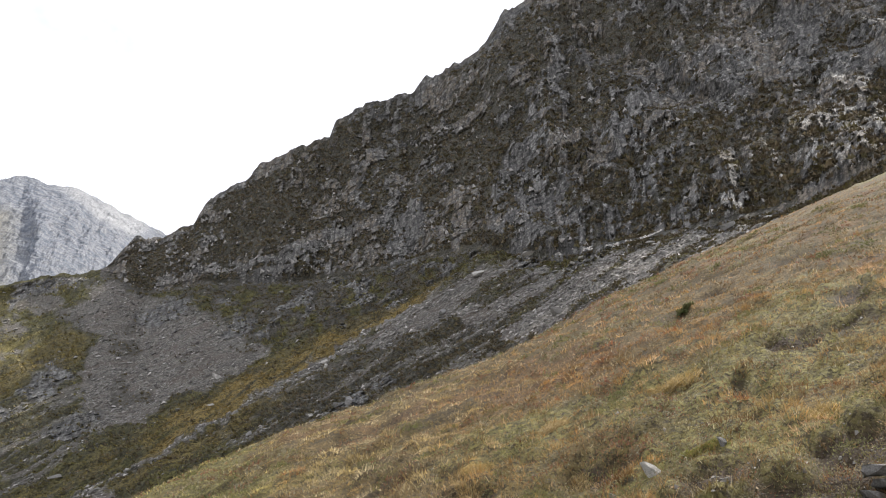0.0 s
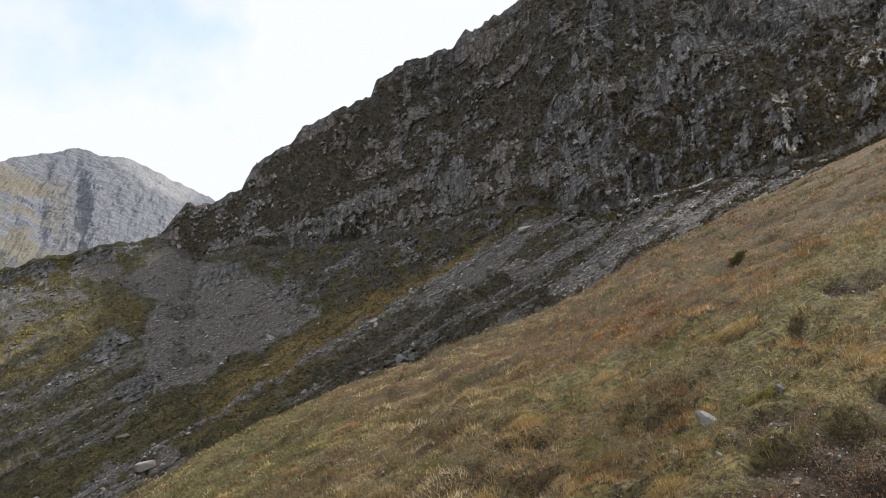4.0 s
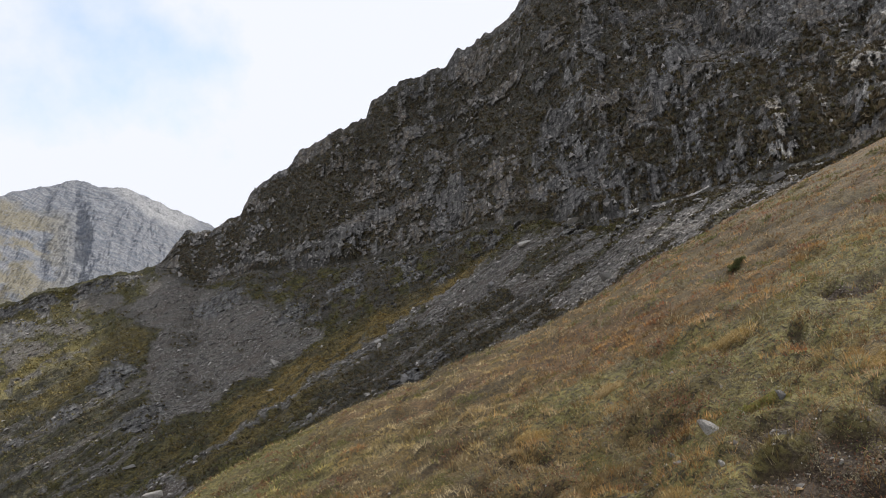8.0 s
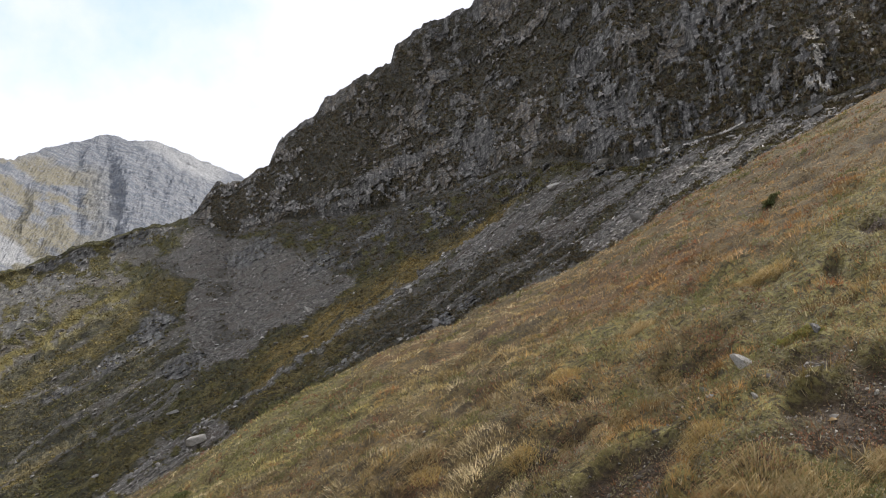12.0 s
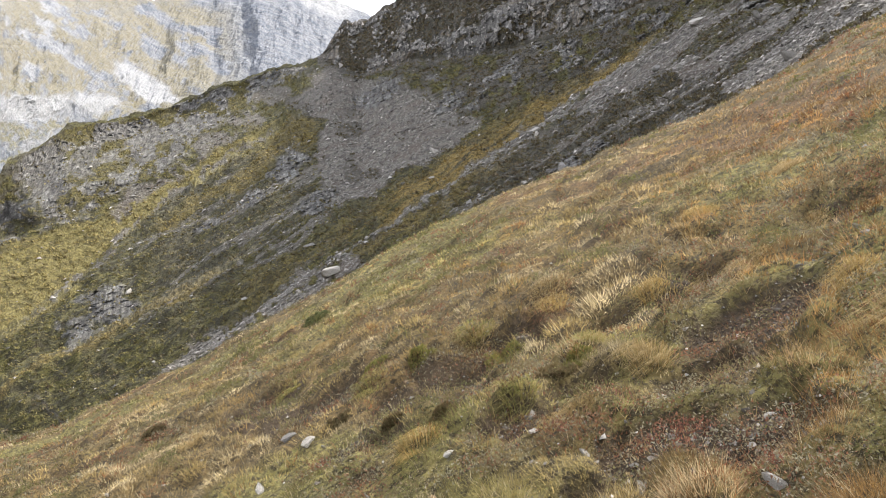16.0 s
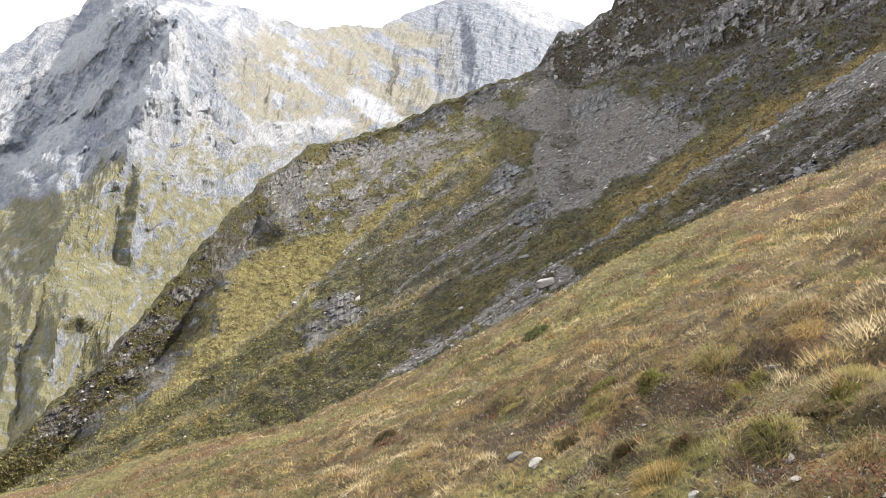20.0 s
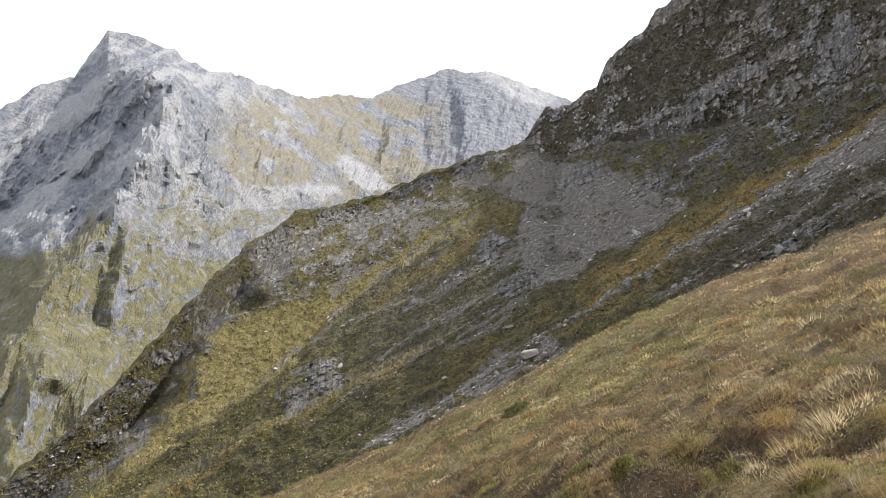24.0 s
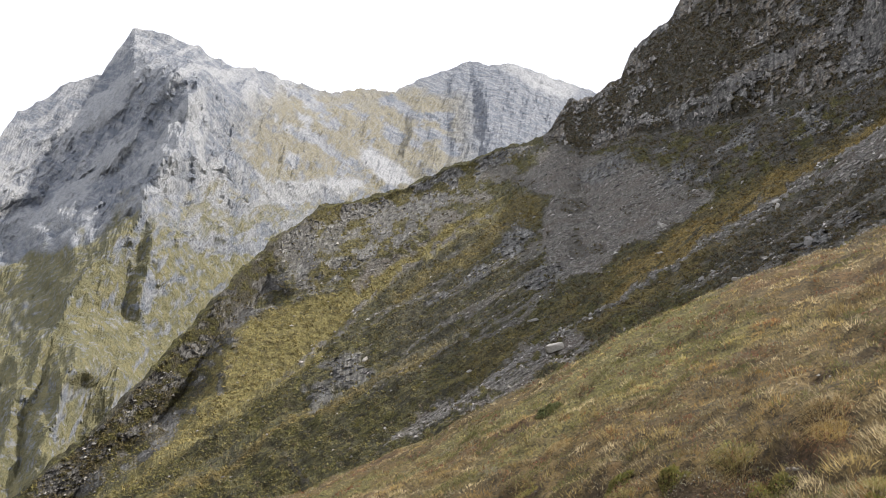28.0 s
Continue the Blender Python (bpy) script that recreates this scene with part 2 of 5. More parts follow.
def mountain_material():
    """Rock, scree and turf, mixed by the sheet's own layers. cover: turf, scree, pale rock. tone: straw, heather, tan rock."""
    m = Mat("mountainside")
    c, t = m.layer("cover"), m.layer("tone")
    mid_, fine = m.noise(0.35, 5, 0.65), m.noise(2.2, 4, 0.75)
    lay = m.noise(1.0, 5, 0.65, (0.12, 0.5, 1.1), 33)
    block = m.layer("stone")
    chip = m.cracked(1.0, (1.1, 1.1, 0.9))
    rock = m.mix(m.ramp(block[0], (0.2, 0.0), (0.8, 1.0)), (0.070, 0.067, 0.066), (0.275, 0.262, 0.248))
    rock = m.mix(0.38, rock, m.mix(chip[0], (0.035, 0.034, 0.036), (0.31, 0.30, 0.285)))
    rock = m.mix(m.math("MULTIPLY", t[2], m.ramp(mid_, (0.42, 0.0), (0.54, 0.8))), rock, (0.25, 0.205, 0.155))
    rock = m.mix(m.math("MULTIPLY", c[2], m.ramp(fine, (0.40, 0.2), (0.52, 1.0))), rock, (0.48, 0.475, 0.46))
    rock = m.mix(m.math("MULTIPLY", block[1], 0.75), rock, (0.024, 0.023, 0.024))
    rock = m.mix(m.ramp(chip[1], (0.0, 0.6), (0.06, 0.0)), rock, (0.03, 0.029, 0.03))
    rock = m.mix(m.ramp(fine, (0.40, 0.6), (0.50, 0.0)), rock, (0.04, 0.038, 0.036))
    bits = m.noise(1.0, 3, 0.8, (0.6, 1.2, 2.4), 33)
    scree = m.mix(m.ramp(bits, (0.42, 0.0), (0.60, 1.0)), (0.034, 0.030, 0.026), (0.200, 0.182, 0.158))
    scree = m.mix(m.ramp(m.noise(0.12, 4, 0.6), (0.46, 0.0), (0.62, 0.75)), scree, (0.105, 0.084, 0.068))
    scree = m.mix(m.ramp(m.noise(2.6, 2, 0.5), (0.62, 0.0), (0.68, 0.9)), scree, (0.42, 0.41, 0.40))
    turf = m.mix(m.ramp(lay, (0.42, 0.0), (0.57, 1.0)), (0.042, 0.040, 0.014), (0.112, 0.102, 0.032))
    turf = m.mix(t[0], turf, m.mix(m.ramp(lay, (0.40, 0.0), (0.60, 1.0)), m.mix(m.ramp(fine, (0.35, 0.0), (0.65, 1.0)), (0.075, 0.062, 0.018), (0.19, 0.130, 0.040)), (0.25, 0.180, 0.06)))
    turf = m.mix(t[1], turf, m.mix(m.ramp(fine, (0.38, 0.0), (0.66, 1.0)), (0.048, 0.044, 0.041), (0.116, 0.104, 0.092)))
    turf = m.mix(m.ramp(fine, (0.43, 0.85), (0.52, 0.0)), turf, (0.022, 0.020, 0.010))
    # turf of the sunny hollow: its sunlight is put into a brighter colour
    turf = m.mix(m.math("MULTIPLY", block[2], 0.6), turf, m.mix(m.ramp(fine, (0.36, 0.0), (0.62, 1.0)), (0.100, 0.090, 0.034), (0.26, 0.22, 0.09)))
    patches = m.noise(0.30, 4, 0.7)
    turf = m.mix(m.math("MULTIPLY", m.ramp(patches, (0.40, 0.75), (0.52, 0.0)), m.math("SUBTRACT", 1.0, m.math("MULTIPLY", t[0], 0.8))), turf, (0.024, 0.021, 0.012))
    turf = m.mix(m.ramp(patches, (0.58, 0.0), (0.70, 0.45)), turf, (0.14, 0.115, 0.045))
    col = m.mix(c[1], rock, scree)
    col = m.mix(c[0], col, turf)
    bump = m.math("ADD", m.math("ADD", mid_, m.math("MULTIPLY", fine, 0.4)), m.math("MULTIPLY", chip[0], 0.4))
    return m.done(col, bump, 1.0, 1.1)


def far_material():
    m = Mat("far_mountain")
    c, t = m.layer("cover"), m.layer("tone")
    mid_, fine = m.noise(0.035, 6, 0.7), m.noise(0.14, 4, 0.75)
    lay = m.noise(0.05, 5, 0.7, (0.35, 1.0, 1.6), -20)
    # pale bluish rock: distance haze is put into the base colour
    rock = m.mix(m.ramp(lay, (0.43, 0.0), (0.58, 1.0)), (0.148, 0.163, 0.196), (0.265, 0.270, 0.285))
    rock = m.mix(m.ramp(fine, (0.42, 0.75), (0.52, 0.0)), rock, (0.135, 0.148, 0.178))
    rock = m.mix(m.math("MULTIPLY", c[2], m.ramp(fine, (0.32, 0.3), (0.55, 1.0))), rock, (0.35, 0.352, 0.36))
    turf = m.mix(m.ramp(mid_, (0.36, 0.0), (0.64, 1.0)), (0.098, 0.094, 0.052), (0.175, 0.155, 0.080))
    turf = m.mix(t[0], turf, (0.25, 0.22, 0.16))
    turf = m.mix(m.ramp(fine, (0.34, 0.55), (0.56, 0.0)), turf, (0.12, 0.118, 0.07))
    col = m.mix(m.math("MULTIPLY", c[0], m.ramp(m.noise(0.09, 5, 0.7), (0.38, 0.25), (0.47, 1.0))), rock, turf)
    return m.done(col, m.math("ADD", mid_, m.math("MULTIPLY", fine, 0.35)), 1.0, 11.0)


def turf_material():
    """The ground under the grass: dark litter, bare soil and moss. soil layer: bare soil with painted shade patches,
    green, rust.
    """
    m = Mat("turf", 0.95)
    c = m.layer("soil")
    mid_, fine, grit = m.noise(1.3, 5, 0.65), m.noise(9.0, 5, 0.7), m.noise(40.0, 3, 0.7)
    straw = m.mix(m.ramp(mid_, (0.36, 0.0), (0.62, 1.0)), (0.060, 0.043, 0.020), (0.15, 0.103, 0.042))
    green = m.mix(m.ramp(fine, (0.35, 0.0), (0.65, 1.0)), (0.075, 0.067, 0.024), (0.20, 0.172, 0.060))
    col = m.mix(c[1], straw, green)
    col = m.mix(c[2], col, (0.15, 0.062, 0.03))
    col = m.mix(m.ramp(m.noise(22.0, 4, 0.75), (0.42, 0.9), (0.54, 0.0)), col, (0.022, 0.017, 0.009))
    soil = m.mix(m.ramp(grit, (0.4, 0.0), (0.66, 1.0)), (0.020, 0.0135, 0.008), (0.062, 0.042, 0.027))
    col = m.mix(c[0], col, soil)
    return m.done(col, m.math("ADD", mid_, m.math("ADD", m.math("MULTIPLY", fine, 0.5), m.math("MULTIPLY", grit, 0.15))), 0.9, 0.10)


def blade_material(name="grass_blades", share=0.45):
    m = Mat(name, 0.7)
    n = m.n.new("ShaderNodeAttribute")
    n.attribute_name = "tone"
    col = m.mix(m.ramp(m.noise(6.0, 2), (0.3, 0.0), (0.7, 0.5)), n.outputs["Color"], (0.17, 0.12, 0.05))
    thin = m.n.new("ShaderNodeBsdfTranslucent")
    both = m.n.new("ShaderNodeMixShader")
    both.inputs[0].default_value = share
    m.l.new(col, thin.inputs["Color"])
    m.l.new(m.b.outputs[0], both.inputs[1])
    m.l.new(thin.outputs[0], both.inputs[2])
    m.l.new(both.outputs[0], m.out.inputs[0])
    return m.done(col)


def stone_material(name, dark, light, lichen=0.3):
    m = Mat(name, 0.85)
    grain, mid_, fine = m.noise(3.0, 4, 0.65), m.noise(14.0, 5, 0.7), m.noise(90.0, 3, 0.7)
    col = m.mix(m.ramp(mid_, (0.34, 0.0), (0.64, 1.0)), dark, light)
    col = m.mix(m.ramp(grain, (0.58, 0.0), (0.68, lichen)), col, (0.09, 0.085, 0.06))
    col = m.mix(m.math("MULTIPLY", m.random(), 0.35), col, (0.14, 0.125, 0.105))
    return m.done(col, m.math("ADD", mid_, m.math("MULTIPLY", fine, 0.4)), 0.7, 0.03)


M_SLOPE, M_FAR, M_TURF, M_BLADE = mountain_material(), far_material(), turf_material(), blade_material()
M_TWIG = blade_material("heather_twigs", 0.08)
M_PALE = stone_material("pale_stone", (0.22, 0.205, 0.185), (0.46, 0.44, 0.41), 0.7)
M_GREY = stone_material("grey_stone", (0.10, 0.095, 0.09), (0.25, 0.24, 0.23), 0.5)

# ---- landform lines fitted to the camera's view: bearing, rise (degrees) and chosen reach (metres) from the stand ----
CREST = [(-180, -14), (-90, -14), (-60, -17.6), (-44, -17.9), (-36.3, -16.8), (-27, -15.9), (-17.6, -12.4), (-9, -8.1), (-2.4, -3.9), (5.2, -0.1), (12, 2.4),
         (17.8, 4.9), (26.4, 9.0), (29, 10.7), (36.2, 14.1), (43, 16.7), (49.2, 18.7), (70, 22), (90, 23), (180, 6)]
FOOT = [(-52, -19, 285), (-45.5, -14.2, 290), (-40, -9.4, 305), (-36.5, -5.6, 322), (-33, -1.2, 345), (-29.5, 2.5, 395), (-27.6, 3.9, 425), (-26, 5.4, 450),
        (-22, 6.1, 490), (-18.2, 7.6, 500), (-12.1, 10.0, 475), (-9.7, 10.4, 452), (-7.5, 10.7, 425), (-5.4, 9.8, 396), (-3.5, 10.5, 378), (-1.1, 11.1, 348), (2.6, 11.3, 306), (6.9, 12.0, 270),
        (12.1, 13.0, 232), (15.6, 14.3, 208), (19.2, 14.9, 188), (24, 14.4, 165), (27, 14.5, 155), (30, 15.2, 147), (37, 16.3, 133), (43, 17.2, 122), (49.3, 19.6, 113), (70, 24, 104)]
TOP = [(-52, -18.7, 289), (-45.5, -13.9, 295), (-40, -9.0, 309), (-36.5, -5.2, 326), (-33, -0.9, 350), (-29.5, 2.8, 400), (-27.6, 4.1, 430), (-26, 5.6, 456),
       (-22, 6.3, 496), (-18.2, 7.8, 507), (-12.1, 10.2, 484), (-9.7, 10.7, 462), (-8.2, 11.3, 450), (-6.65, 13.6, 442), (-4.8, 13.9, 428), (-2.7, 15.2, 406),
       (-2.0, 17.0, 398), (1.1, 19.2, 364), (1.7, 20.2, 358), (4.2, 21.7, 336), (7.0, 23.0, 318), (7.4, 24.2, 316), (9.4, 25.6, 308), (13.8, 26.9, 298),
       (14.7, 28.1, 296), (15.3, 27.9, 295), (18.3, 29.4, 288), (19.6, 30.4, 286), (21.2, 32.7, 283), (25, 34.5, 280), (36, 37, 280), (50, 36, 280), (70, 30, 270)]
RIB_1 = [(-52, -21), (-39.6, -14.3), (-32.9, -10.9), (-28.9, -7.8), (-25.7, -5.3), (-22.3, -2.2), (-19.7, 0), (-16.3, 2.6), (-11.9, 5.5), (-9, 7.5)]
RIB_2 = [(-52, -22), (-35.9, -14.9), (-32, -12.9), (-29.3, -11.2), (-26.2, -9.9), (-22.2, -8.2), (-18.3, -6.1), (-15.3, -4.3), (-11, -2.1), (-6, 0.5)]
EDGE = [(-20, -44), (-12.9, -37.5), (-10.4, -34.9), (-8.1, -32.8), (-6.1, -32.5), (-4, -31.8), (-2.3, -29.3), (-1.2, -27.6), (1.5, -28.4), (4.6, -27.6), (8, -27)]
UPPER = [(-33, -4.5), (-29.5, -2.1), (-26.6, -1.4), (-21.5, 0.8), (-18.5, 3.3), (-13.2, 7.4), (-8, 10.4)]
STRIP_TOP = [(-24, -10.5), (-12.7, -4.3), (-9.2, -2.5), (-5.4, -0.3), (-2.3, 1.9), (1.8, 4.5), (5.5, 6.4), (10.6, 9.3), (15, 12.0), (19, 14)]
RUN = [(-26, -15.5), (-19.5, -11.9), (-15.2, -9.4), (-10.9, -6.4), (-6.7, -3.3), (-2.9, -1.1), (0.8, 1.1), (4.7, 3.6), (9.2, 6.7), (15, 10.6), (19, 13.4)]
# outlines of covers on the mountainside, placed to fit the camera's view: bearing, rise
LANE = [(-8.3, 10.6), (-12.0, 8.8), (-15.5, 6.1), (-20.2, 2.4), (-23.4, -0.4), (-22.9, -1.1), (-19.8, 1.1), (-15.0, 4.8), (-11.1, 7.7)]
FAN = [(-8.3, 10.6), (-5.4, 9.7), (-2.1, 9.1), (0.7, 8.1), (2.1, 7.0), (3.7, 6.4), (1.8, 4.9), (-2.3, 2.5), (-5.4, 0.3), (-7.3, -0.4), (-8.6, 2.2), (-8.7, 4.5), (-7.8, 6.2), (-10.9, 7.7)]
TONGUE = [(-10.9, 7.1), (-8.7, 6.2), (-8.9, 4.7), (-11.9, 3.1), (-15.4, 0.9), (-18.8, -1.6), (-20.1, -1.8), (-17.1, 0.9), (-13.2, 4.0)]
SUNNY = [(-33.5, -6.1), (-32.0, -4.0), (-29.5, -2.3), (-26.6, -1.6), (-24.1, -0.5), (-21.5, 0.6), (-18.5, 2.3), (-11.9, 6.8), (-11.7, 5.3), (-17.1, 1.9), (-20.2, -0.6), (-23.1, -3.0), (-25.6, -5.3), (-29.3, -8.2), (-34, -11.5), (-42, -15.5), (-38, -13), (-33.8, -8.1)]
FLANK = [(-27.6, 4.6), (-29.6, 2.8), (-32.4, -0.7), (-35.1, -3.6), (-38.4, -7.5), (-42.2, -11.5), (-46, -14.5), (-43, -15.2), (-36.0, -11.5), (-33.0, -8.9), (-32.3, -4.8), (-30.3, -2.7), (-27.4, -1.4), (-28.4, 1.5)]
SPUR = [(-27.6, 4.8), (-25.5, 5.9), (-22.1, 6.7), (-17.3, 8.4), (-12.4, 10.6), (-8.5, 10.9), (-12.0, 8.8), (-15.5, 6.1), (-20.2, 2.4), (-24.1, -0.1), (-26.6, -1.4), (-28.4, 1.5)]
RUBBLE = [(-6.2, -3.3), (-8.4, -3.7), (-13.1, -7.7), (-17.0, -9.4), (-20.9, -12.5), (-16.9, -11.3), (-11.8, -9.3), (-8.8, -6.7), (-4.1, -4.9)]
SCREE = [(2.6, 2.2), (4.2, 3.5), (7.4, 5.5), (10.7, 7.6), (15.8, 11.3), (18.8, 13.9), (24.7, 13.8), (29.0, 14.2), (32.5, 15.0), (37.1, 16.2), (44, 16.8), (40.5, 14.0), (28.1, 9.6), (26.4, 8.5), (22.1, 7.8), (20.3, 9.3), (17.6, 9.4), (15.0, 8.0), (10.8, 6.3)]
LOW_SCREE = [(26.4, 9.4), (23.4, 8.1), (20.4, 6.3), (17.3, 5.3), (14.4, 3.5), (11.0, 2.1), (8.4, 0.9), (13.6, 1.4), (17.0, 3.7), (22.1, 6.0)]
HEATH = [(-1.1, 11.4), (3.0, 11.6), (8.6, 12.9), (15.7, 14.6), (19.3, 15.4), (18.8, 13.9), (15.8, 11.9), (10.7, 8.8), (7.2, 7.9), (4.0, 6.6), (0.4, 8.5)]
CLIFF = [(-1.2, 12.5), (-1.1, 11.0), (2.6, 11.2), (6.9, 11.9), (12.1, 12.9), (15.6, 14.5), (19.2, 15.2), (18.7, 19.8), (14.5, 18.6), (10.0, 16.6), (6.5, 14.8), (2.3, 13.6)]
BUTTRESS = [(21.0, 16.6), (19.6, 19.8), (22.8, 24.1), (25.6, 29.5), (27.0, 25.3), (26.9, 21.5), (30.1, 21.8), (26.9, 19.8), (24.6, 15.8)]
RIGHT_FACE = [(30.6, 23.9), (34.3, 26.9), (35.2, 30.6), (41.4, 33.0), (52, 31), (52.0, 25.6), (46.7, 24.1), (41.7, 24.1), (35.3, 22.3)]
TERRACE = [(26.4, 12.5), (30.8, 15.0), (37.1, 15.6), (43.0, 16.0), (49.3, 18.1), (49.4, 20.8), (43.2, 19.2), (37.2, 18.0), (30.8, 17.5), (24.7, 15.6)]
FAR_RIDGE = [(-75, 4, 1900), (-60, 6, 1950), (-47.5, 9.2, 2050), (-46.5, 11, 2080), (-45.2, 12.0, 2100), (-43.2, 13.4, 2150), (-41.4, 14.2, 2180), (-39.3, 17.4, 2200),
             (-38.1, 17.2, 2210), (-36.9, 17.0, 2220), (-32.1, 15.4, 2300), (-31.3, 15.5, 2320), (-25.3, 14.1, 2700), (-22.7, 14.5, 2900), (-20.5, 14.3, 3050),
             (-18.3, 15.3, 3200), (-16.1, 16.0, 3300), (-14.3, 16.6, 3330), (-12.6, 16.4, 3350), (-10.6, 16.5, 3350), (-7.5, 15.2, 3400), (-4.5, 14.1, 3450), (5, 10, 3500), (20, 6, 3500)]


def near_height(x, y):
    """The grass slope that the camera stands on, without its tussocks."""
    d = np.hypot(x, y)
    az = np.degrees(np.arctan2(x, y))
    s = 0.44 * np.sin(np.radians(az)) + 0.09 * np.cos(np.radians(az))
    k = np.maximum(s - np.tan(np.radians(smooth_line(az, CREST))), 0.02) ** 2 / 4 / EYE
    z = s * d - k * d * d
    d0 = (s + 0.75) / (2 * k)
    return np.where(d > d0, s * d0 - k * d0 * d0 - 0.75 * (d - d0), z)


def near_point(az, el, lift=False):
    """Where the line of sight at that bearing and rise meets the near slope."""
    d = np.geomspace(0.8, 60, 900)
    x, y = d * math.sin(radians(az)), d * math.cos(radians(az))
    hit = np.argmax(EYE + d * math.tan(radians(el)) < (ground_at(x, y) + 0.02 if lift else near_height(x, y)))
    return float(x[hit]), float(y[hit])


# broken banks of bare soil, with shade patches painted as soil: place and half width in metres
SOIL_AND_SHADE = [(-0.53, 4.17, 0.34), (-0.22, 3.93, 0.30), (0.07, 3.66, 0.28), (0.3, 3.22, 0.24), (0.78, 2.63, 0.30), (1.45, 4.45, 0.34), (1.56, 3.5, 0.36), (1.07, 4.43, 0.26), (0.64, 3.49, 0.2),
         (1.22, 3.08, 0.3), (0.52, 2.41, 0.25), (1.02, 2.37, 0.3), (-1.74, 5.22, 0.2), (3.14, 2.97, 0.6), (3.62, 4.83, 0.24), (2.0, 5.34, 0.25), (2.51, 3.4, 0.45), (2.47, 4.57, 0.3),
         (4.71, 5.18, 0.3), (6.06, 5.83, 0.4), (10.95, 11.51, 0.7), (2.1, 3.8, 0.3), (2.41, 4.6, 0.3), (1.98, 5.39, 0.3), (2.39, 2.82, 0.5)]


def soil_shade_mask(x, y):
    """Bare dark soil: broken banks and scattered scars, and patches of shade coloured as soil."""
    bare = 0.85 * step(0.60, 0.85, fbm(x * 0.75, y * 0.75, 0 * x, 4, 0.6, 101) - 0.010 * np.hypot(x, y))
    ragged = 0.40 * fbm(x * 2.4, y * 2.4, 0 * x, 3, 0.6, 105)
    for bx, by, w in SOIL_AND_SHADE:
        bare = np.maximum(bare, step(1.05, 0.55, np.hypot((x - bx) * 0.75, y - by) / (0.75 * w) + ragged))
    return np.clip(bare, 0, 1)


def clumps(x, y, size=0.27, seed=301):
    """Tussocks as cells: offset from the nearest heart, nearness of the gap to the next one, two numbers for each tussock."""
    x, y = x / size + 0.5 * vnoise(x * 1.3, y * 1.3, 0 * x, 306), y / size + 0.5 * vnoise(x * 1.3, y * 1.3, 0 * x, 307)
    ix, iy = np.floor(x).astype(np.int64), np.floor(y).astype(np.int64)
    d1, d2 = np.full(x.shape, 9.0), np.full(x.shape, 9.0)
    ox, oy, p, q = (np.zeros(x.shape) for _ in range(4))
    for a in (-1, 0, 1):
        for b_ in (-1, 0, 1):
            cx, cy = ix + a, iy + b_
            px, py = x - cx - 0.1 - 0.8 * hashed(cx, cy, cx * 0, seed), y - cy - 0.1 - 0.8 * hashed(cx, cy, cx * 0, seed + 1)
            d = np.hypot(px, py)
            near = d < d1
            d2 = np.where(near, d1, np.minimum(d2, d))
            ox, oy = np.where(near, px, ox), np.where(near, py, oy)
            p, q = np.where(near, hashed(cx, cy, cx * 0, seed + 2), p), np.where(near, hashed(cx, cy, cx * 0, seed + 3), q)
            d1 = np.where(near, d, d1)
    return d1, d2 - d1, ox, oy, p, q


def green_mask(x, y):
    a = np.degrees(np.arctan2(x, y))
    return step(-0.15, 0.5, fbm(x * 0.30, y * 0.30, 0 * x, 4, 0.6, 111) + 0.62 * step(10, -14, a) - 0.42)


def rust_mask(x, y):
    return step(0.32, 0.6, fbm(x * 0.45, y * 0.45, 0 * x, 4, 0.6, 121))


def tussocks(x, y):
    d = np.hypot(x, y)
    d1, gap, _, _, p, q = clumps(x, y)
    dome = (0.02 + 0.06 * p * p) * np.clip(1 - (d1 / 0.75) ** 2, 0, 1) * step(0.0, 0.3, gap)
    bumps = 0.09 * fbm(x * 0.9, y * 0.9, 0 * x, 3, 0.5, 11) + dome
    return (bumps - 0.09 * soil_shade_mask(x, y)) * step(1.0, 2.2, d) + 0.22 * fbm(x * 0.16, y * 0.16, 0 * x, 2, 0.5, 31) * step(6, 20, d)


def ground_at(x, y):
    x, y = np.asarray(x, float), np.asarray(y, float)
    return near_height(x, y) + tussocks(x, y)


def ground_z(x, y):
    return float(ground_at(np.array([x]), np.array([y]))[0])


# near slope: a fan of rings, dense close to the stand
az = np.concatenate([np.linspace(-180, -60, 50)[:-1], np.linspace(-60, 62, 450), np.linspace(62, 180, 50)[1:]])
ds = np.concatenate([[0.0], np.geomspace(0.5, 1.6, 20)[:-1], np.geomspace(1.6, 40, 240), np.geomspace(40, 150, 40)[1:]])
A, D = np.meshgrid(az, ds)
X, Y = D * np.sin(np.radians(A)), D * np.cos(np.radians(A))
soil = np.stack([soil_shade_mask(X, Y), green_mask(X, Y), 0.3 * rust_mask(X, Y), 0 * X + 1], -1)
tagged(sheet("ground", X, Y, ground_at(X, Y), {"soil": soil}, M_TURF), "steep autumn grass slope of tussocks and bare soil", "ground", kind="structure")


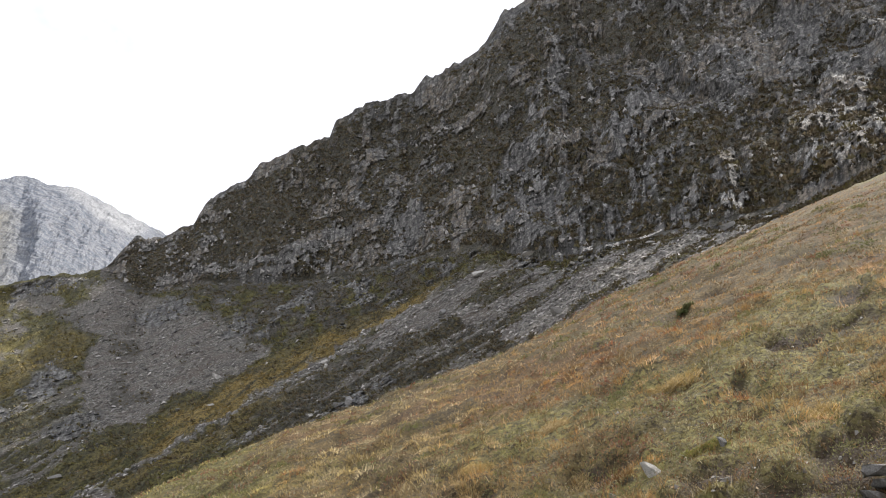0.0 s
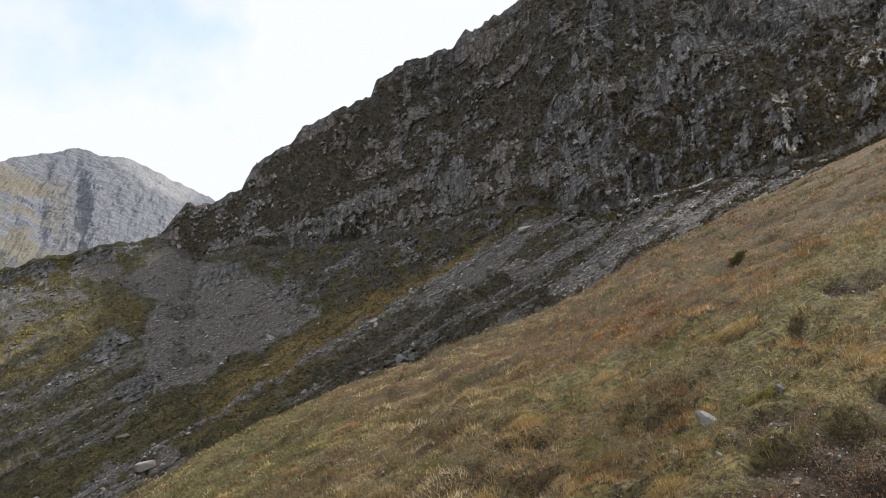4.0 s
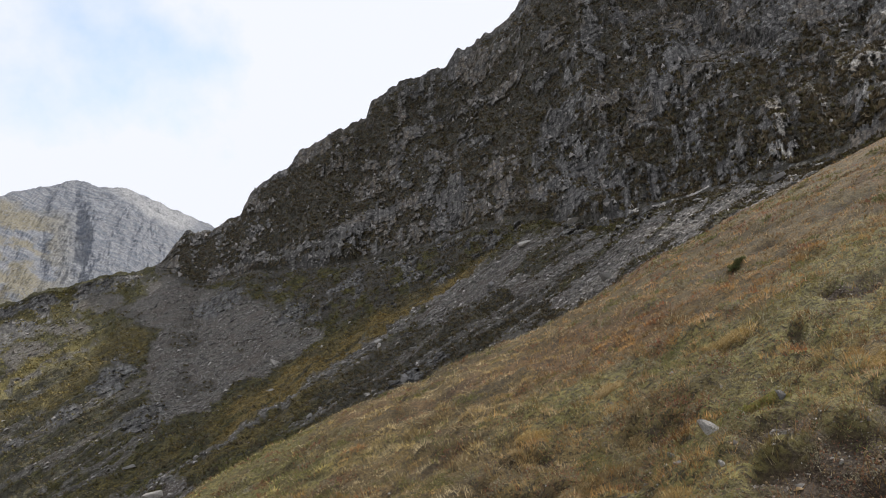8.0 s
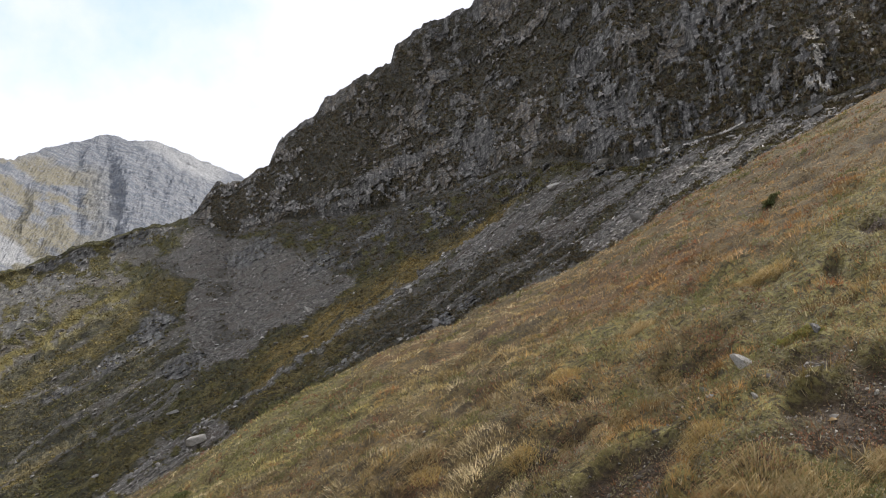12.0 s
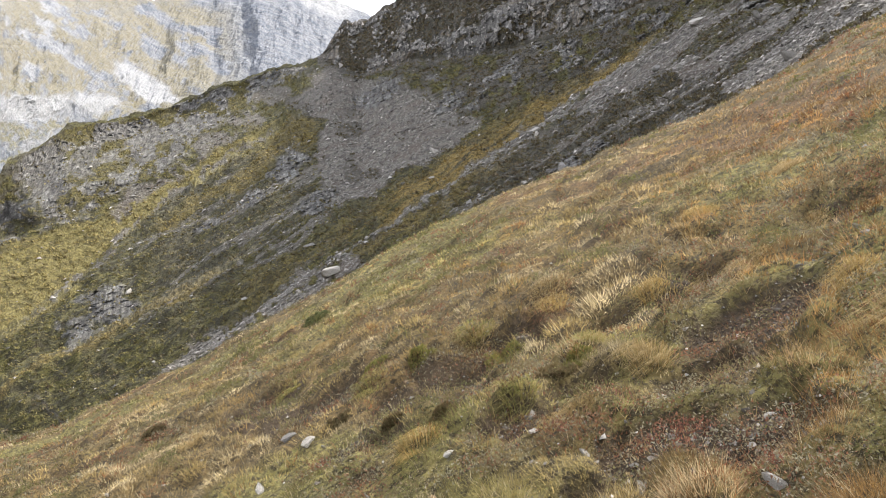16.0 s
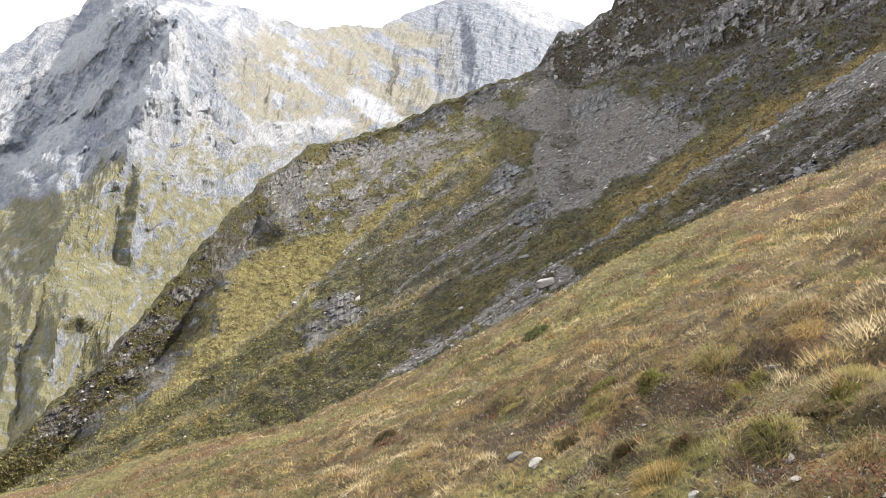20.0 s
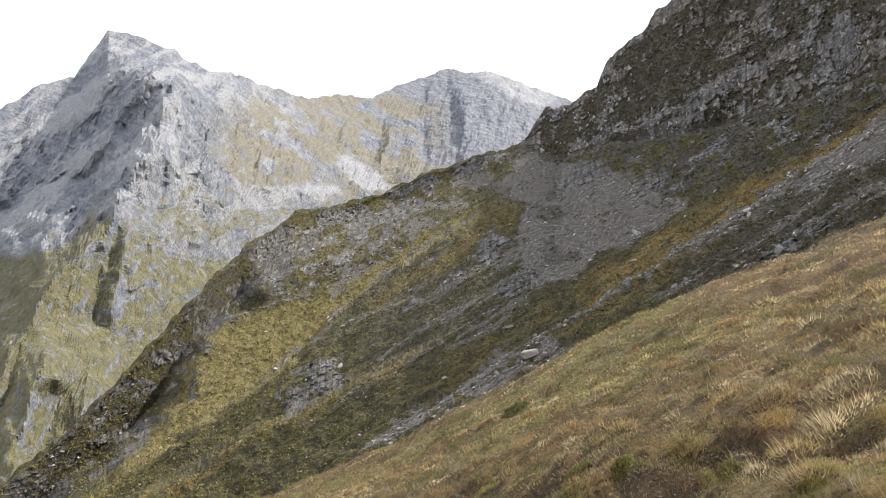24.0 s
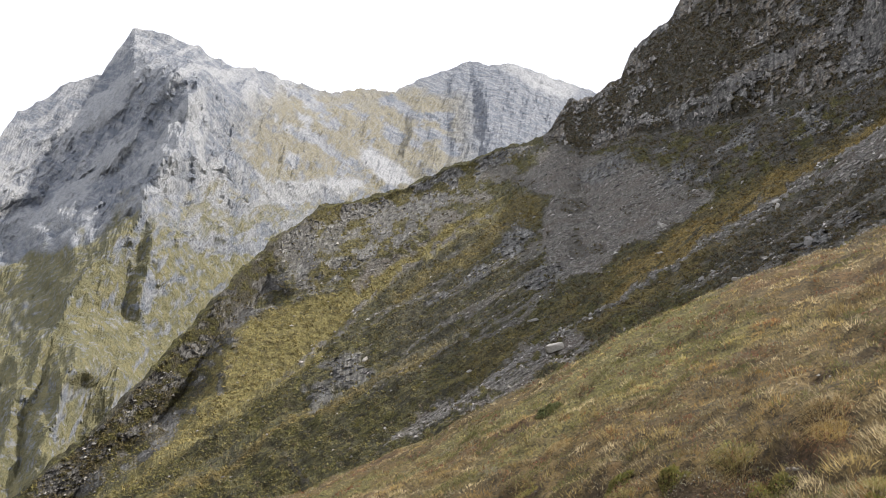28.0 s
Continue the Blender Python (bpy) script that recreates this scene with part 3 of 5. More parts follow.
# ---- mountainside: gully, scree slope, spur and crag ----
def mountainside():
    cols = np.concatenate([np.arange(-52, 52, 0.1), np.arange(52, 70, 0.5)])
    crest = smooth_line(cols, CREST)
    f_el, f_d = smooth_line(cols, FOOT), smooth_line(cols, FOOT, 2)
    t_el, t_d = smooth_line(cols, TOP), smooth_line(cols, TOP, 2)
    t_el = t_el + 0.13 * fbm(cols * 1.7, 0 * cols, 0 * cols, 4, 0.6, 33) * step(-9, -6, cols) + 0.15 * fbm(cols * 1.1, 0 * cols, 0 * cols, 4, 0.6, 35) * step(-7, -10, cols)
    v = np.linspace(0, 1, 272)[:, None]
    low_el, low_d = crest - 2.5, 108 + 50 * step(-5, -40, cols) - 22 * step(15, 50, cols)
    el_low = low_el + (f_el - low_el) * v
    d_low = 1 / ((1 / low_d) * (1 - v ** 0.8) + (1 / f_d) * v ** 0.8)
    a_low = np.broadcast_to(cols, el_low.shape)
    # ribs that run down to the valley: a bench lies behind each rib's edge
    q1, q2 = el_low - smooth_line(a_low, RIB_1), el_low - smooth_line(a_low, RIB_2)
    j1 = 0.05 * step(-13, -20, a_low) * (step(-0.15, 0.8, q1 + 0.15 * vnoise(a_low / 1.5, el_low, 0, 2)) - v)
    j2 = 0.15 * step(-12, -19, a_low) * (step(-0.15, 0.7, q2) - v)
    qs = el_low - smooth_line(a_low, RUN)
    j3 = 0.03 * (step(-0.2, 0.2, qs) - v) * step(-22, -16, a_low)
    d_low = d_low * (1 + j1 + j2 + j3)
    # behind the first rib: a sunny hollow that falls to one side, and past its edge a steep shaded flank
    edge = smooth_line(el_low, EDGE) + 0.5 * fbm(el_low / 2.2, a_low / 1.8, 0 * a_low, 3, 0.5, 37)
    e_d = 240 + 8.5 * (el_low + 13.7) - 1.2 * (a_low + 38) + 17 * np.maximum(edge - a_low, 0)
    e_d = e_d + 4 * np.maximum(el_low - smooth_line(a_low, UPPER), 0)
    e_d = np.minimum(e_d, f_d * 0.985)
    w_h = step(-8, -13, a_low) * step(-0.05, 0.45, q1 + 0.25 * vnoise(a_low / 1.2, el_low, 0, 2))
    crown = step(0.80, 1.0, v)
    d_low = d_low * (1 - w_h) + (e_d * (1 - crown) + f_d * crown) * w_h
    w = np.linspace(0, 1, 226)[1:, None]
    el_up = f_el + (t_el - f_el) * w
    d_up = f_d + (t_d - f_d) * w ** 1.15
    back = np.linspace(0, 1, 12)[1:, None]
    d_bk = t_d + 260 * back
    z_bk = t_d * np.tan(np.radians(t_el)) - 60 * back - 90 * back ** 2
    A = np.broadcast_to(cols, (len(v) + len(w) + len(back), len(cols)))
    E = np.concatenate([el_low, el_up, np.degrees(np.arctan2(z_bk, d_bk))])
    R = np.concatenate([d_low, d_up, d_bk])
    S = np.concatenate([v[:, 0], 1 + w[:, 0], 2 + back[:, 0]])[:, None] + 0 * A
    return A, E, R, S


def region(A, E, outline, soft=0.3):
    """1 inside an outline, 0 outside, with a soft edge."""
    pts = np.array(outline, float)
    gap, inside = np.full(A.shape, 99.0), np.zeros(A.shape, bool)
    for (x0, y0), (x1, y1) in zip(pts, np.roll(pts, -1, 0)):
        t = np.clip(((A - x0) * (x1 - x0) + (E - y0) * (y1 - y0)) / ((x1 - x0) ** 2 + (y1 - y0) ** 2), 0, 1)
        gap = np.minimum(gap, np.hypot(A - x0 - t * (x1 - x0), E - y0 - t * (y1 - y0)))
        if y0 != y1:
            inside ^= ((y0 > E) != (y1 > E)) & (A < x0 + (E - y0) * (x1 - x0) / (y1 - y0))
    return step(-soft, soft, np.where(inside, gap, -gap))


def bands(A, E, S):
    """Where turf, scree and bare rock lie on the mountainside."""
    fine = fbm(A / 0.6, E / 0.35, 0 * A, 3, 0.6, 53)
    wob = fbm(A / 2.0, E / 1.2, 0 * A, 4, 0.6, 51)
    AW, EW = A + 0.55 * wob + 0.14 * fine, E + 0.30 * fbm(A / 1.6, E / 1.0, 0 * A, 4, 0.6, 52) + 0.08 * fine
    inside = lambda outline, soft=0.3: region(AW, EW, outline, soft)
    line = lambda t: EW - smooth_line(A, t)
    low = 1 - step(0.995, 1.01, S)
    # stripes down the fall line
    fall, across = (A + 0.5 * E) / 7, (E - 0.62 * A) / 0.55
    lanes, ribs_ = fbm(fall, across, 0 * A, 4, 0.6, 58), fbm(fall * 1.3 + 9, across * 0.8, 0 * A, 4, 0.6, 59)
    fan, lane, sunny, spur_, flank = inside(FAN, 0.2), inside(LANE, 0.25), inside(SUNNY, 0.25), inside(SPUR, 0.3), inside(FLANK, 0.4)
    tongue, rubble_, scree_, low_scree, heath = inside(TONGUE), inside(RUBBLE, 0.3), inside(SCREE, 0.35), inside(LOW_SCREE, 0.3), inside(HEATH, 0.35)
    q1, q2, top, run = line(RIB_1), line(RIB_2), line(STRIP_TOP), line(RUN)
    strip = step(0.2, -0.2, top) * step(-0.1, 0.25, run) * step(-20, -12, A) * step(19, 15, A)
    runnel = step(0.30, 0.10, np.abs(run + 0.12 * fine)) * step(19, 14, A) * step(-22, -18, A) * step(-0.35, 0.1, lanes + 0.3)
    gully = step(0.34, 0.12, np.abs(q1 + 0.15 * fine - 0.3)) * step(-30, -26, A) * step(-11, -13, A) * step(-0.3, 0.1, fine + 0.1)
    # grey lanes between the turf tongue and the golden strip
    between = step(-0.2, 0.4, top) * step(-7, -9, A) * step(-24, -19, A) * step(0.3, -0.3, q1) * (1 - tongue)
    scree = np.maximum.reduce([fan * (1 - 0.5 * step(0.35, 0.6, wob)), 0.9 * lane * step(-0.3, 0.15, fine + wob + 0.15), scree_ * (1 - 0.75 * step(0.22, 0.4, lanes)), 0.85 * low_scree * step(-0.25, 0.1, lanes + 0.1),
                               rubble_ * step(-0.5, -0.1, fine + lanes), 0.95 * runnel, 0.9 * gully, 0.75 * between * step(0.30, 0.42, lanes + 0.2 * fine)])
    scree = scree * low
    below_run = step(0.1, -0.4, run) * step(0, 4, A) * low
    scree = np.maximum(scree, 0.8 * below_run * (1 - scree_) * step(0.22, 0.36, lanes + 0.25 * fine))
    # bare rock: spur, shaded flank, outcrops
    knobs = fbm(A / 1.3, (E - 0.3 * A) / 0.8, 0 * A, 4, 0.62, 60)
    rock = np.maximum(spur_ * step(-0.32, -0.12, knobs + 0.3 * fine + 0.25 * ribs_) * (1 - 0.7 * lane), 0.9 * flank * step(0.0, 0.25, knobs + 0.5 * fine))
    for a0, e0, wa, we in [(-24.2, -7.4, 2.1, 1.6), (-10.9, 3.0, 1.3, 1.4), (-9.2, 0.1, 1.7, 0.9), (-4.0, 8.5, 1.7, 0.8), (-13.5, 0.6, 1.2, 0.5), (1.5, 7.9, 1.2, 0.6), (4.4, 9.6, 1.3, 0.4),
                           (10.3, 2.9, 1.4, 0.6), (13.0, 4.6, 1.4, 0.4), (23.5, 14.2, 1.4, 0.7), (28.5, 14.3, 1.6, 0.6), (-27.5, 2.2, 1.2, 2.2), (-16.5, -1.2, 0.9, 0.4)]:
        lean = (E - e0) - 0.45 * (A - a0)
        rock = np.maximum(rock, step(1.15, 0.8, np.hypot((A - a0) / wa, lean / we) + 0.45 * wob + 0.2 * fine))
    rock = np.maximum(rock, heath * step(0.35, 0.5, knobs + 0.2 * fine))
    rock = rock * low
    scree = scree * (1 - rock)
    rut = step(0.22, 0.1, np.abs(E - (-13.9 - 1.3 * (A + 27.3)) + 0.2 * fine)) * step(-28.4, -28.1, A) * step(-26.2, -26.5, A)
    # straw also paints in sunlight on the hollow and on RIB_2's crest
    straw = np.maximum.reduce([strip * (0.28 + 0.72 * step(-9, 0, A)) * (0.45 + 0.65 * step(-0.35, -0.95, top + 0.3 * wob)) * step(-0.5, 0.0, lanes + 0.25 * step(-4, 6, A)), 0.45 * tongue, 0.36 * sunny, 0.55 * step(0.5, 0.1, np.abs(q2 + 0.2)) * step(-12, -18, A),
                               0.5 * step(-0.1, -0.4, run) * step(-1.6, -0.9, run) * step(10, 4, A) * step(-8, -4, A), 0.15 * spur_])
    # on FLANK the dark heather tone also paints in the flank's shade
    heather = np.maximum.reduce([heath * step(-0.3, 0.15, fine + wob + 0.2), 0.85 * below_run * step(1, 6, A) * step(-0.5, 0.0, -lanes + 0.3), rut, 0.8 * fan, 0.9 * step(0.4, 1.0, top) * step(-4.5, -2.5, A) * (1 - fan) * step(-0.5, 0.1, wob + fine),
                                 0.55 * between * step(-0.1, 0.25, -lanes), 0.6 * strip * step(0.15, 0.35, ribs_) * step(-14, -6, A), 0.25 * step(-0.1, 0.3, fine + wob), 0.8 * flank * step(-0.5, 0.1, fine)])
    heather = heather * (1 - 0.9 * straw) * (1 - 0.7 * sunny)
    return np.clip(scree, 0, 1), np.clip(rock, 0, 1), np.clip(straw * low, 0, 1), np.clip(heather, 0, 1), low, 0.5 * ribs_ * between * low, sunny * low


def facing(X, Y, Z):
    """The upward part of the sheet's own normal."""
    p = np.stack([X, Y, Z], -1)
    n = np.cross(np.gradient(p, axis=0), np.gradient(p, axis=1))
    return np.abs(n[..., 2]) / np.maximum(np.linalg.norm(n, axis=-1), 1e-9)


A, E, R, S = mountainside()
scree, rock, straw, heather, low, swell, sunlit_turf = bands(A, E, S)
X, Y, Z = polar(A, E, R)
crag = step(-9.5, -7.5, A) * step(0.97, 1.0, S) * (1 - step(1.96, 2.05, S))
along = np.radians(A) * 260
# the crag: buttresses, beds that climb to one side, upright joints, squared blocks
right_side = step(12, 26, A)


def blocks(u, w, wide, tall, seed):
    """Courses of squared blocks with uneven joints: a number for each block and the nearness of its joint."""
    w = w / tall + 0.45 * vnoise(u / wide / 2.5, w / tall / 2.5, 0 * u, seed)
    row = np.floor(w)
    k = row.astype(np.int64)
    u = u / wide * (0.75 + 0.6 * hashed(k, k * 0, k * 0, seed + 3)) + 9 * hashed(k, k * 0 + 1, k * 0, seed + 1) + 0.35 * vnoise(u / wide / 2, w / 2.0, 0 * u, seed + 2)
    col = np.floor(u)
    pick = hashed(k, col.astype(np.int64), k * 0, seed + 4)
    fu, fw = u - col, w - row
    return pick, np.minimum(np.minimum(fu, 1 - fu) * wide, np.minimum(fw, 1 - fw) * tall)


warp = 5 * fbm(along / 28, Z / 28, R / 40, 3, 0.5, 1)
bed_w = Z - (0.06 + 0.12 * right_side) * along + 0.9 * warp
bed_u = along + 0.25 * warp + 0.12 * Z
butt = ridged((along + 0.45 * Z + warp) / 42, Z / 120, 0 * Z, 3, 0.5, 5)
b_big, _ = blocks(bed_u, bed_w, 7.0, 12.0, 201)
b_mid, j_mid = blocks(bed_u, bed_w, 2.7, 6.0, 211)
b_low, j_low = blocks(bed_u, bed_w, 1.3, 1.25, 221)
face = np.maximum.reduce([0.34 * region(A, E, CLIFF, 0.8) * step(1.0, 1.02, S), 0.42 * region(A, E, BUTTRESS, 1.2), 0.45 * region(A, E, RIGHT_FACE, 1.6), 0.15 * region(A, E, TERRACE, 0.6)])
rim = step(1.86, 1.95, S) * 0.30
rocky = 0.55 * fbm(along / 17, bed_w / 7.5, R / 60, 3, 0.55, 14) + 0.34 * fbm(along / 3.0, Z / 12, R / 60, 3, 0.6, 15) + 0.10 * right_side - 0.21 + face + rim
ragged_ = rocky + 0.42 * (b_big - 0.5) + 0.46 * (b_mid - 0.5) + 0.22 * (b_low - 0.5) + 0.34 * fbm(along / 1.2, Z / 1.9, 0 * Z, 3, 0.65, 16)
broken = step(-0.04, 0.04, ragged_)
lt = bed_w / 7.5
saw = lt - np.floor(lt)
push = crag * (5.0 * butt + 1.6 * ridged((along + 0.25 * Z + 1.5 * warp) / 13, Z / 45, 0 * Z, 2, 0.5, 6) + 1.0 * (step(0.0, 0.8, saw) - saw) + broken * (0.7 + 1.3 * (b_big - 0.5) + 0.95 * (b_mid - 0.5) + 0.35 * (b_low - 0.5)) + 0.30 * fbm(along / 1.4, Z / 1.8, R / 3, 3, 0.6, 9))
push = (push - 3.2 * crag) * (1 - 0.6 * step(1.85, 1.99, S)) * step(1.0, 1.06, S)
g1, g2, gp = cells(X / 5.0, Y / 7.0, Z / 5.0, 17)
k1, k2, kp = cells(X / 2.3, Y / 2.3, Z / 3.0, 18)
push = push + rock * low * (1.6 * (gp - 0.4) + 1.9 * (kp - 0.5) + 1.5 * fbm(X / 3.2, Y / 3.2, Z / 3.2, 4, 0.65, 19)) * 0.75 + 0.9 * swell
hum1, hum2, hp = cells(X / 1.9 + 0.3 * Z, Y / 2.6, Z / 2.0, 23)
rough = (1 - crag) * (1 - rock) * step(0.02, 0.1, S) * (1.3 * (1 - 0.6 * scree) * fbm(X / 11, Y / 11, Z / 11, 4, 0.58, 41) + (0.75 - 0.66 * scree) * (0.5 - hum1) * (0.4 + hp) + 0.10 * fbm(X / 0.9, Y / 0.9, Z / 0.9, 2, 0.6, 43))
R = R - push
X, Y, Z = R * np.sin(np.radians(A)), R * np.cos(np.radians(A)), Z + rough
up = facing(X, Y, Z)
veg = crag * np.clip(1 - broken * step(0.95, 0.78, up) - 0.5 * step(0.88, 0.95, b_low) * step(-0.25, 0.1, rocky), 0, 1)
turf = np.where(crag > 0.5, 0.95 * veg, (1 - scree) * (1 - rock * (1 - 0.25 * step(0.80, 0.95, up))))
heather = np.where(crag > 0.5, 0.85, heather)
VEIN_LINE = [(20, 13.6), (26.4, 14.75), (31.2, 15.45), (36.3, 17.05), (38.5, 17.5), (50, 20)]
vein = step(0.13, 0.05, np.abs(E - smooth_line(A, VEIN_LINE) - 0.12 * vnoise(A * 1.5, 0 * A, 0 * A, 3))) * step(25.5, 26.5, A) * step(38.8, 37.5, A) * step(-0.1, 0.2, vnoise(A * 1.1, E, 0 * A, 4))
vein = np.maximum(vein, 0.8 * step(0.5, 0.2, np.hypot((A + 0.3) / 2.5, (E - 11.9 - 0.02 * A) / 0.4)))
streak = step(-0.1, 0.4, fbm(along / 30, Z / 20, 0 * Z, 2, 0.5, 65) + 0.1)
pale = np.maximum(crag * (0.50 + 0.30 * right_side) * step(0.82, 0.95, b_low) * streak, vein)
pale = np.maximum(pale, 0.4 * rock * low * step(0.6, 0.9, gp))
turf, scree = turf * (1 - vein), scree * (1 - vein)
tan_rock = step(0.0, 0.3, fbm(along / 12, Z / 16, 0 * Z, 3, 0.55, 67) + 0.5 * (b_mid - 0.5)) * crag
joint = np.maximum(step(0.42, 0.12, j_mid), 0.7 * step(0.24, 0.08, j_low))
stones_ = np.stack([0.55 * b_mid + 0.45 * b_low, joint, sunlit_turf, 0 * A + 1], -1)
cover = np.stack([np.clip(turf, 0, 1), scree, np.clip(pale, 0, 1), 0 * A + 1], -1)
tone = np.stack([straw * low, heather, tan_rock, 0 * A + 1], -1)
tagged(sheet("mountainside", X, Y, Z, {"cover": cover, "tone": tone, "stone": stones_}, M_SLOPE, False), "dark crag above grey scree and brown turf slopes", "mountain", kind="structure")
SLOPE = (A, E, X, Y, Z, scree, rock, S, veg, straw * low, heather, vein, sunlit_turf)


# ---- far mountains ----
def far_range():
    cols = np.arange(-75, 20, 0.15)
    r_el, r_d = smooth_line(cols, FAR_RIDGE), smooth_line(cols, FAR_RIDGE, 2)
    v = np.linspace(0, 1, 220)[:, None]
    calm = np.convolve(np.pad(r_el, 30, mode="edge"), np.ones(61) / 61, "valid")
    b_el = -22 + 22 * step(-40, -10, cols)
    b_d = 800 + 900 * step(-40, -5, cols)
    el = b_el + (r_el - b_el) * v
    d = b_d + (r_d - b_d) * np.clip((el - b_el) / (calm - b_el), 0, 1.15) ** 1.1
    r_d = d[-1]
    bk = np.linspace(0, 1, 10)[1:, None]
    z_bk = r_d * np.tan(np.radians(r_el)) - 700 * bk
    d_bk = r_d + 900 * bk
    E = np.concatenate([el, np.degrees(np.arctan2(z_bk, d_bk))])
    R = np.concatenate([d, d_bk])
    A = np.broadcast_to(cols, E.shape)
    V = np.concatenate([v + 0 * A[:len(v)], 1 + bk + 0 * A[:len(bk)]])
    return A, E, R, V


# ribs: bearing at each rise, their height towards the valley, widths on the shaded and on the sunny side
RIBS = [([(17.4, -37.6), (16.9, -37.0), (14.5, -35.7), (12.5, -35.5), (10.0, -35.8), (6.7, -36.6), (3.3, -39.1), (0.0, -41.9), (-3.5, -44.6), (-7.5, -46.6), (-14, -49), (-24, -53)], 430, 7.0, 15),
        ([(17.4, -39.5), (15.0, -41.2), (12, -42.0), (9, -42.8)], 60, 1.2, 2.0),
        ([(14.5, -35.9), (11.8, -37.7), (10, -38.8), (7.5, -40.5)], 75, 0.7, 2.2),
        ([(9.0, -39.6), (8.0, -40.2), (6.5, -41.5)], 50, 0.6, 1.2),
        ([(-2.6, -42.0), (-3.3, -42.3), (-4.6, -42.8), (-7.6, -43.9), (-10.9, -45.3), (-16, -48)], 130, 1.5, 3.2),
        ([(-4.2, -40.4), (-5.1, -40.5), (-6.4, -40.7), (-8.1, -41.6), (-11.1, -42.6), (-17, -45)], 120, 1.6, 2.4),
        ([(4.0, -37.2), (1, -38.2), (-2, -38.4)], 45, 0.8, 2.0),
        ([(11.5, -26.0), (9.0, -26.8), (6.5, -28)], 40, 0.8, 4.0),
        ([(9.5, -22.5), (8.0, -23.5), (6.5, -25)], 45, 1.0, 3.0),
        ([(16.8, -13.9), (15, -13.6), (13, -13.0), (9, -13.2)], 50, 0.7, 7.0),
        ([(13.0, -18.6), (11.0, -19.2), (9, -19.8)], 35, 0.8, 3.0)]
A, E, R, V = far_range()
wander = 0.8 * fbm(A / 5, E / 5, 0 * A, 3, 0.5, 70)
jut, fold = np.zeros_like(A), np.zeros_like(A)
for path, height, left, right in RIBS:
    p = np.array(sorted(path))
    off = A + wander + 0.30 * fbm(A / 1.1, E / 1.4, 0 * A, 3, 0.5, 72) - np.interp(E, p[:, 0], p[:, 1])
    span = step(p[0, 0] - 1.5, p[0, 0] + 1.0, E) * (1 - step(p[-1, 0] - (0.2 if height > 300 else 2.2), p[-1, 0] + 1.0, E))
    rib = np.maximum(0, 1 - np.where(off < 0, -off / left, off / right)) * span * height
    jut = jut + rib if height > 300 else np.maximum(jut, fold + rib)
    fold = jut.copy() if height > 300 else fold
main = np.interp(E, [-8, -2, 0.9, 4.2, 7.5, 10.4, 13.1, 16], [-43, -40.3, -38.5, -36.4, -36.7, -35.4, -32.9, -31.4])
west = step(1.5, -0.5, A - main)
diag = fbm((E - 0.75 * A + wander) / 0.9, (E + A) / 7, 0 * A, 5, 0.58, 71)
flute = fbm((A - 0.25 * E + 0.5 * wander) / 0.8, E / 4, 0 * A, 5, 0.6, 73)
cross = fbm((A + 2.0 * E) / 9, (E - 0.3 * A) / 2.2, 0 * A, 5, 0.62, 75)
grit = fbm(A / 0.55, E / 0.55, 0 * A, 4, 0.68, 76)
bare_far = step(1, 6, E + 2 * cross)
beds = (E + 0.36 * (A + 12) + 0.25 * wander) / 0.9
bench = np.abs(beds - np.floor(beds) - 0.5) * step(-14.2, -13.4, A)
tier = (E - 0.12 * (A + 25) + 0.6 * wander) / 2.3
bench = bench + 3.0 * np.abs(tier - np.floor(tier) - 0.5) * step(-37, -33, A) * step(-14, -17, A) * step(1, 4, E)
small = 20 * west * diag * bare_far + 13 * (1 - west) * flute * step(3, 8, E) + 14 * cross * step(-4, 4, E) + (2.5 + 3.0 * bare_far) * grit - 5 * bench * step(-0.3, 0.3, cross + grit)
fade = step(0.0, 0.1, V) * (1 - 0.9 * step(0.86, 1.0, V))
X, Y, Z = polar(A, E, R)
R2 = R - (jut + small) * fade
X, Y = R2 * np.sin(np.radians(A)), R2 * np.cos(np.radians(A))
Z = Z + 8 * fbm(X / 50, Y / 50, Z / 50, 4, 0.6, 77) * step(0, 0.2, V)
up = facing(X, Y, Z)
patch = fbm((A - 0.3 * E) / 5, E / 2.2, 0 * A, 6, 0.62, 81)
t_far = step(6.8, 3.2, E + 3.4 * patch + 1.2 * grit + 1.5 * step(-36, -46, A) + 2.0 * west * step(2, 8, E))
meadow = step(-32, -28, A - 0.6 * (E - 12)) * step(15.2, 13.0, E + 1.2 * patch) * step(-0.45, 0.0, fbm((A - E) / 2.4, (E + 0.5 * A) / 1.1, 0 * A, 6, 0.65, 83)) * step(-13, -17, A)
t_far = np.clip(np.maximum(t_far, 0.85 * meadow), 0, 1) * step(0.18 - 0.14 * step(3, -1, E), 0.40 - 0.22 * step(3, -1, E), up + 0.1 * patch)
# paler slab bands also paint in the sunlit strips of the rock faces
slab = west * step(0.0, 0.4, diag + 0.3 * grit + 0.35 * fbm(A / 3, E / 3, 0 * A, 3, 0.6, 85)) + (1 - west) * step(-0.2, 0.3, fbm(A / 1.0, E / 3, 0 * A, 6, 0.65, 87)) * step(-24, -28, A)
slab = slab * step(0, 5, E) * (1 - t_far)
rubble = np.zeros_like(A)
for a0, e0, wa, we, lean in [(-27.5, 6.0, 3.4, 0.9, 0.25), (-20.8, 8.6, 2.2, 0.8, -0.5), (-9.0, 15.0, 4.5, 0.9, -0.36)]:
    rubble = np.maximum(rubble, step(1.2, 0.7, np.hypot((A - a0) / wa, (E - e0 - lean * (A - a0)) / we) + 0.5 * patch))
t_far = t_far * (1 - rubble)
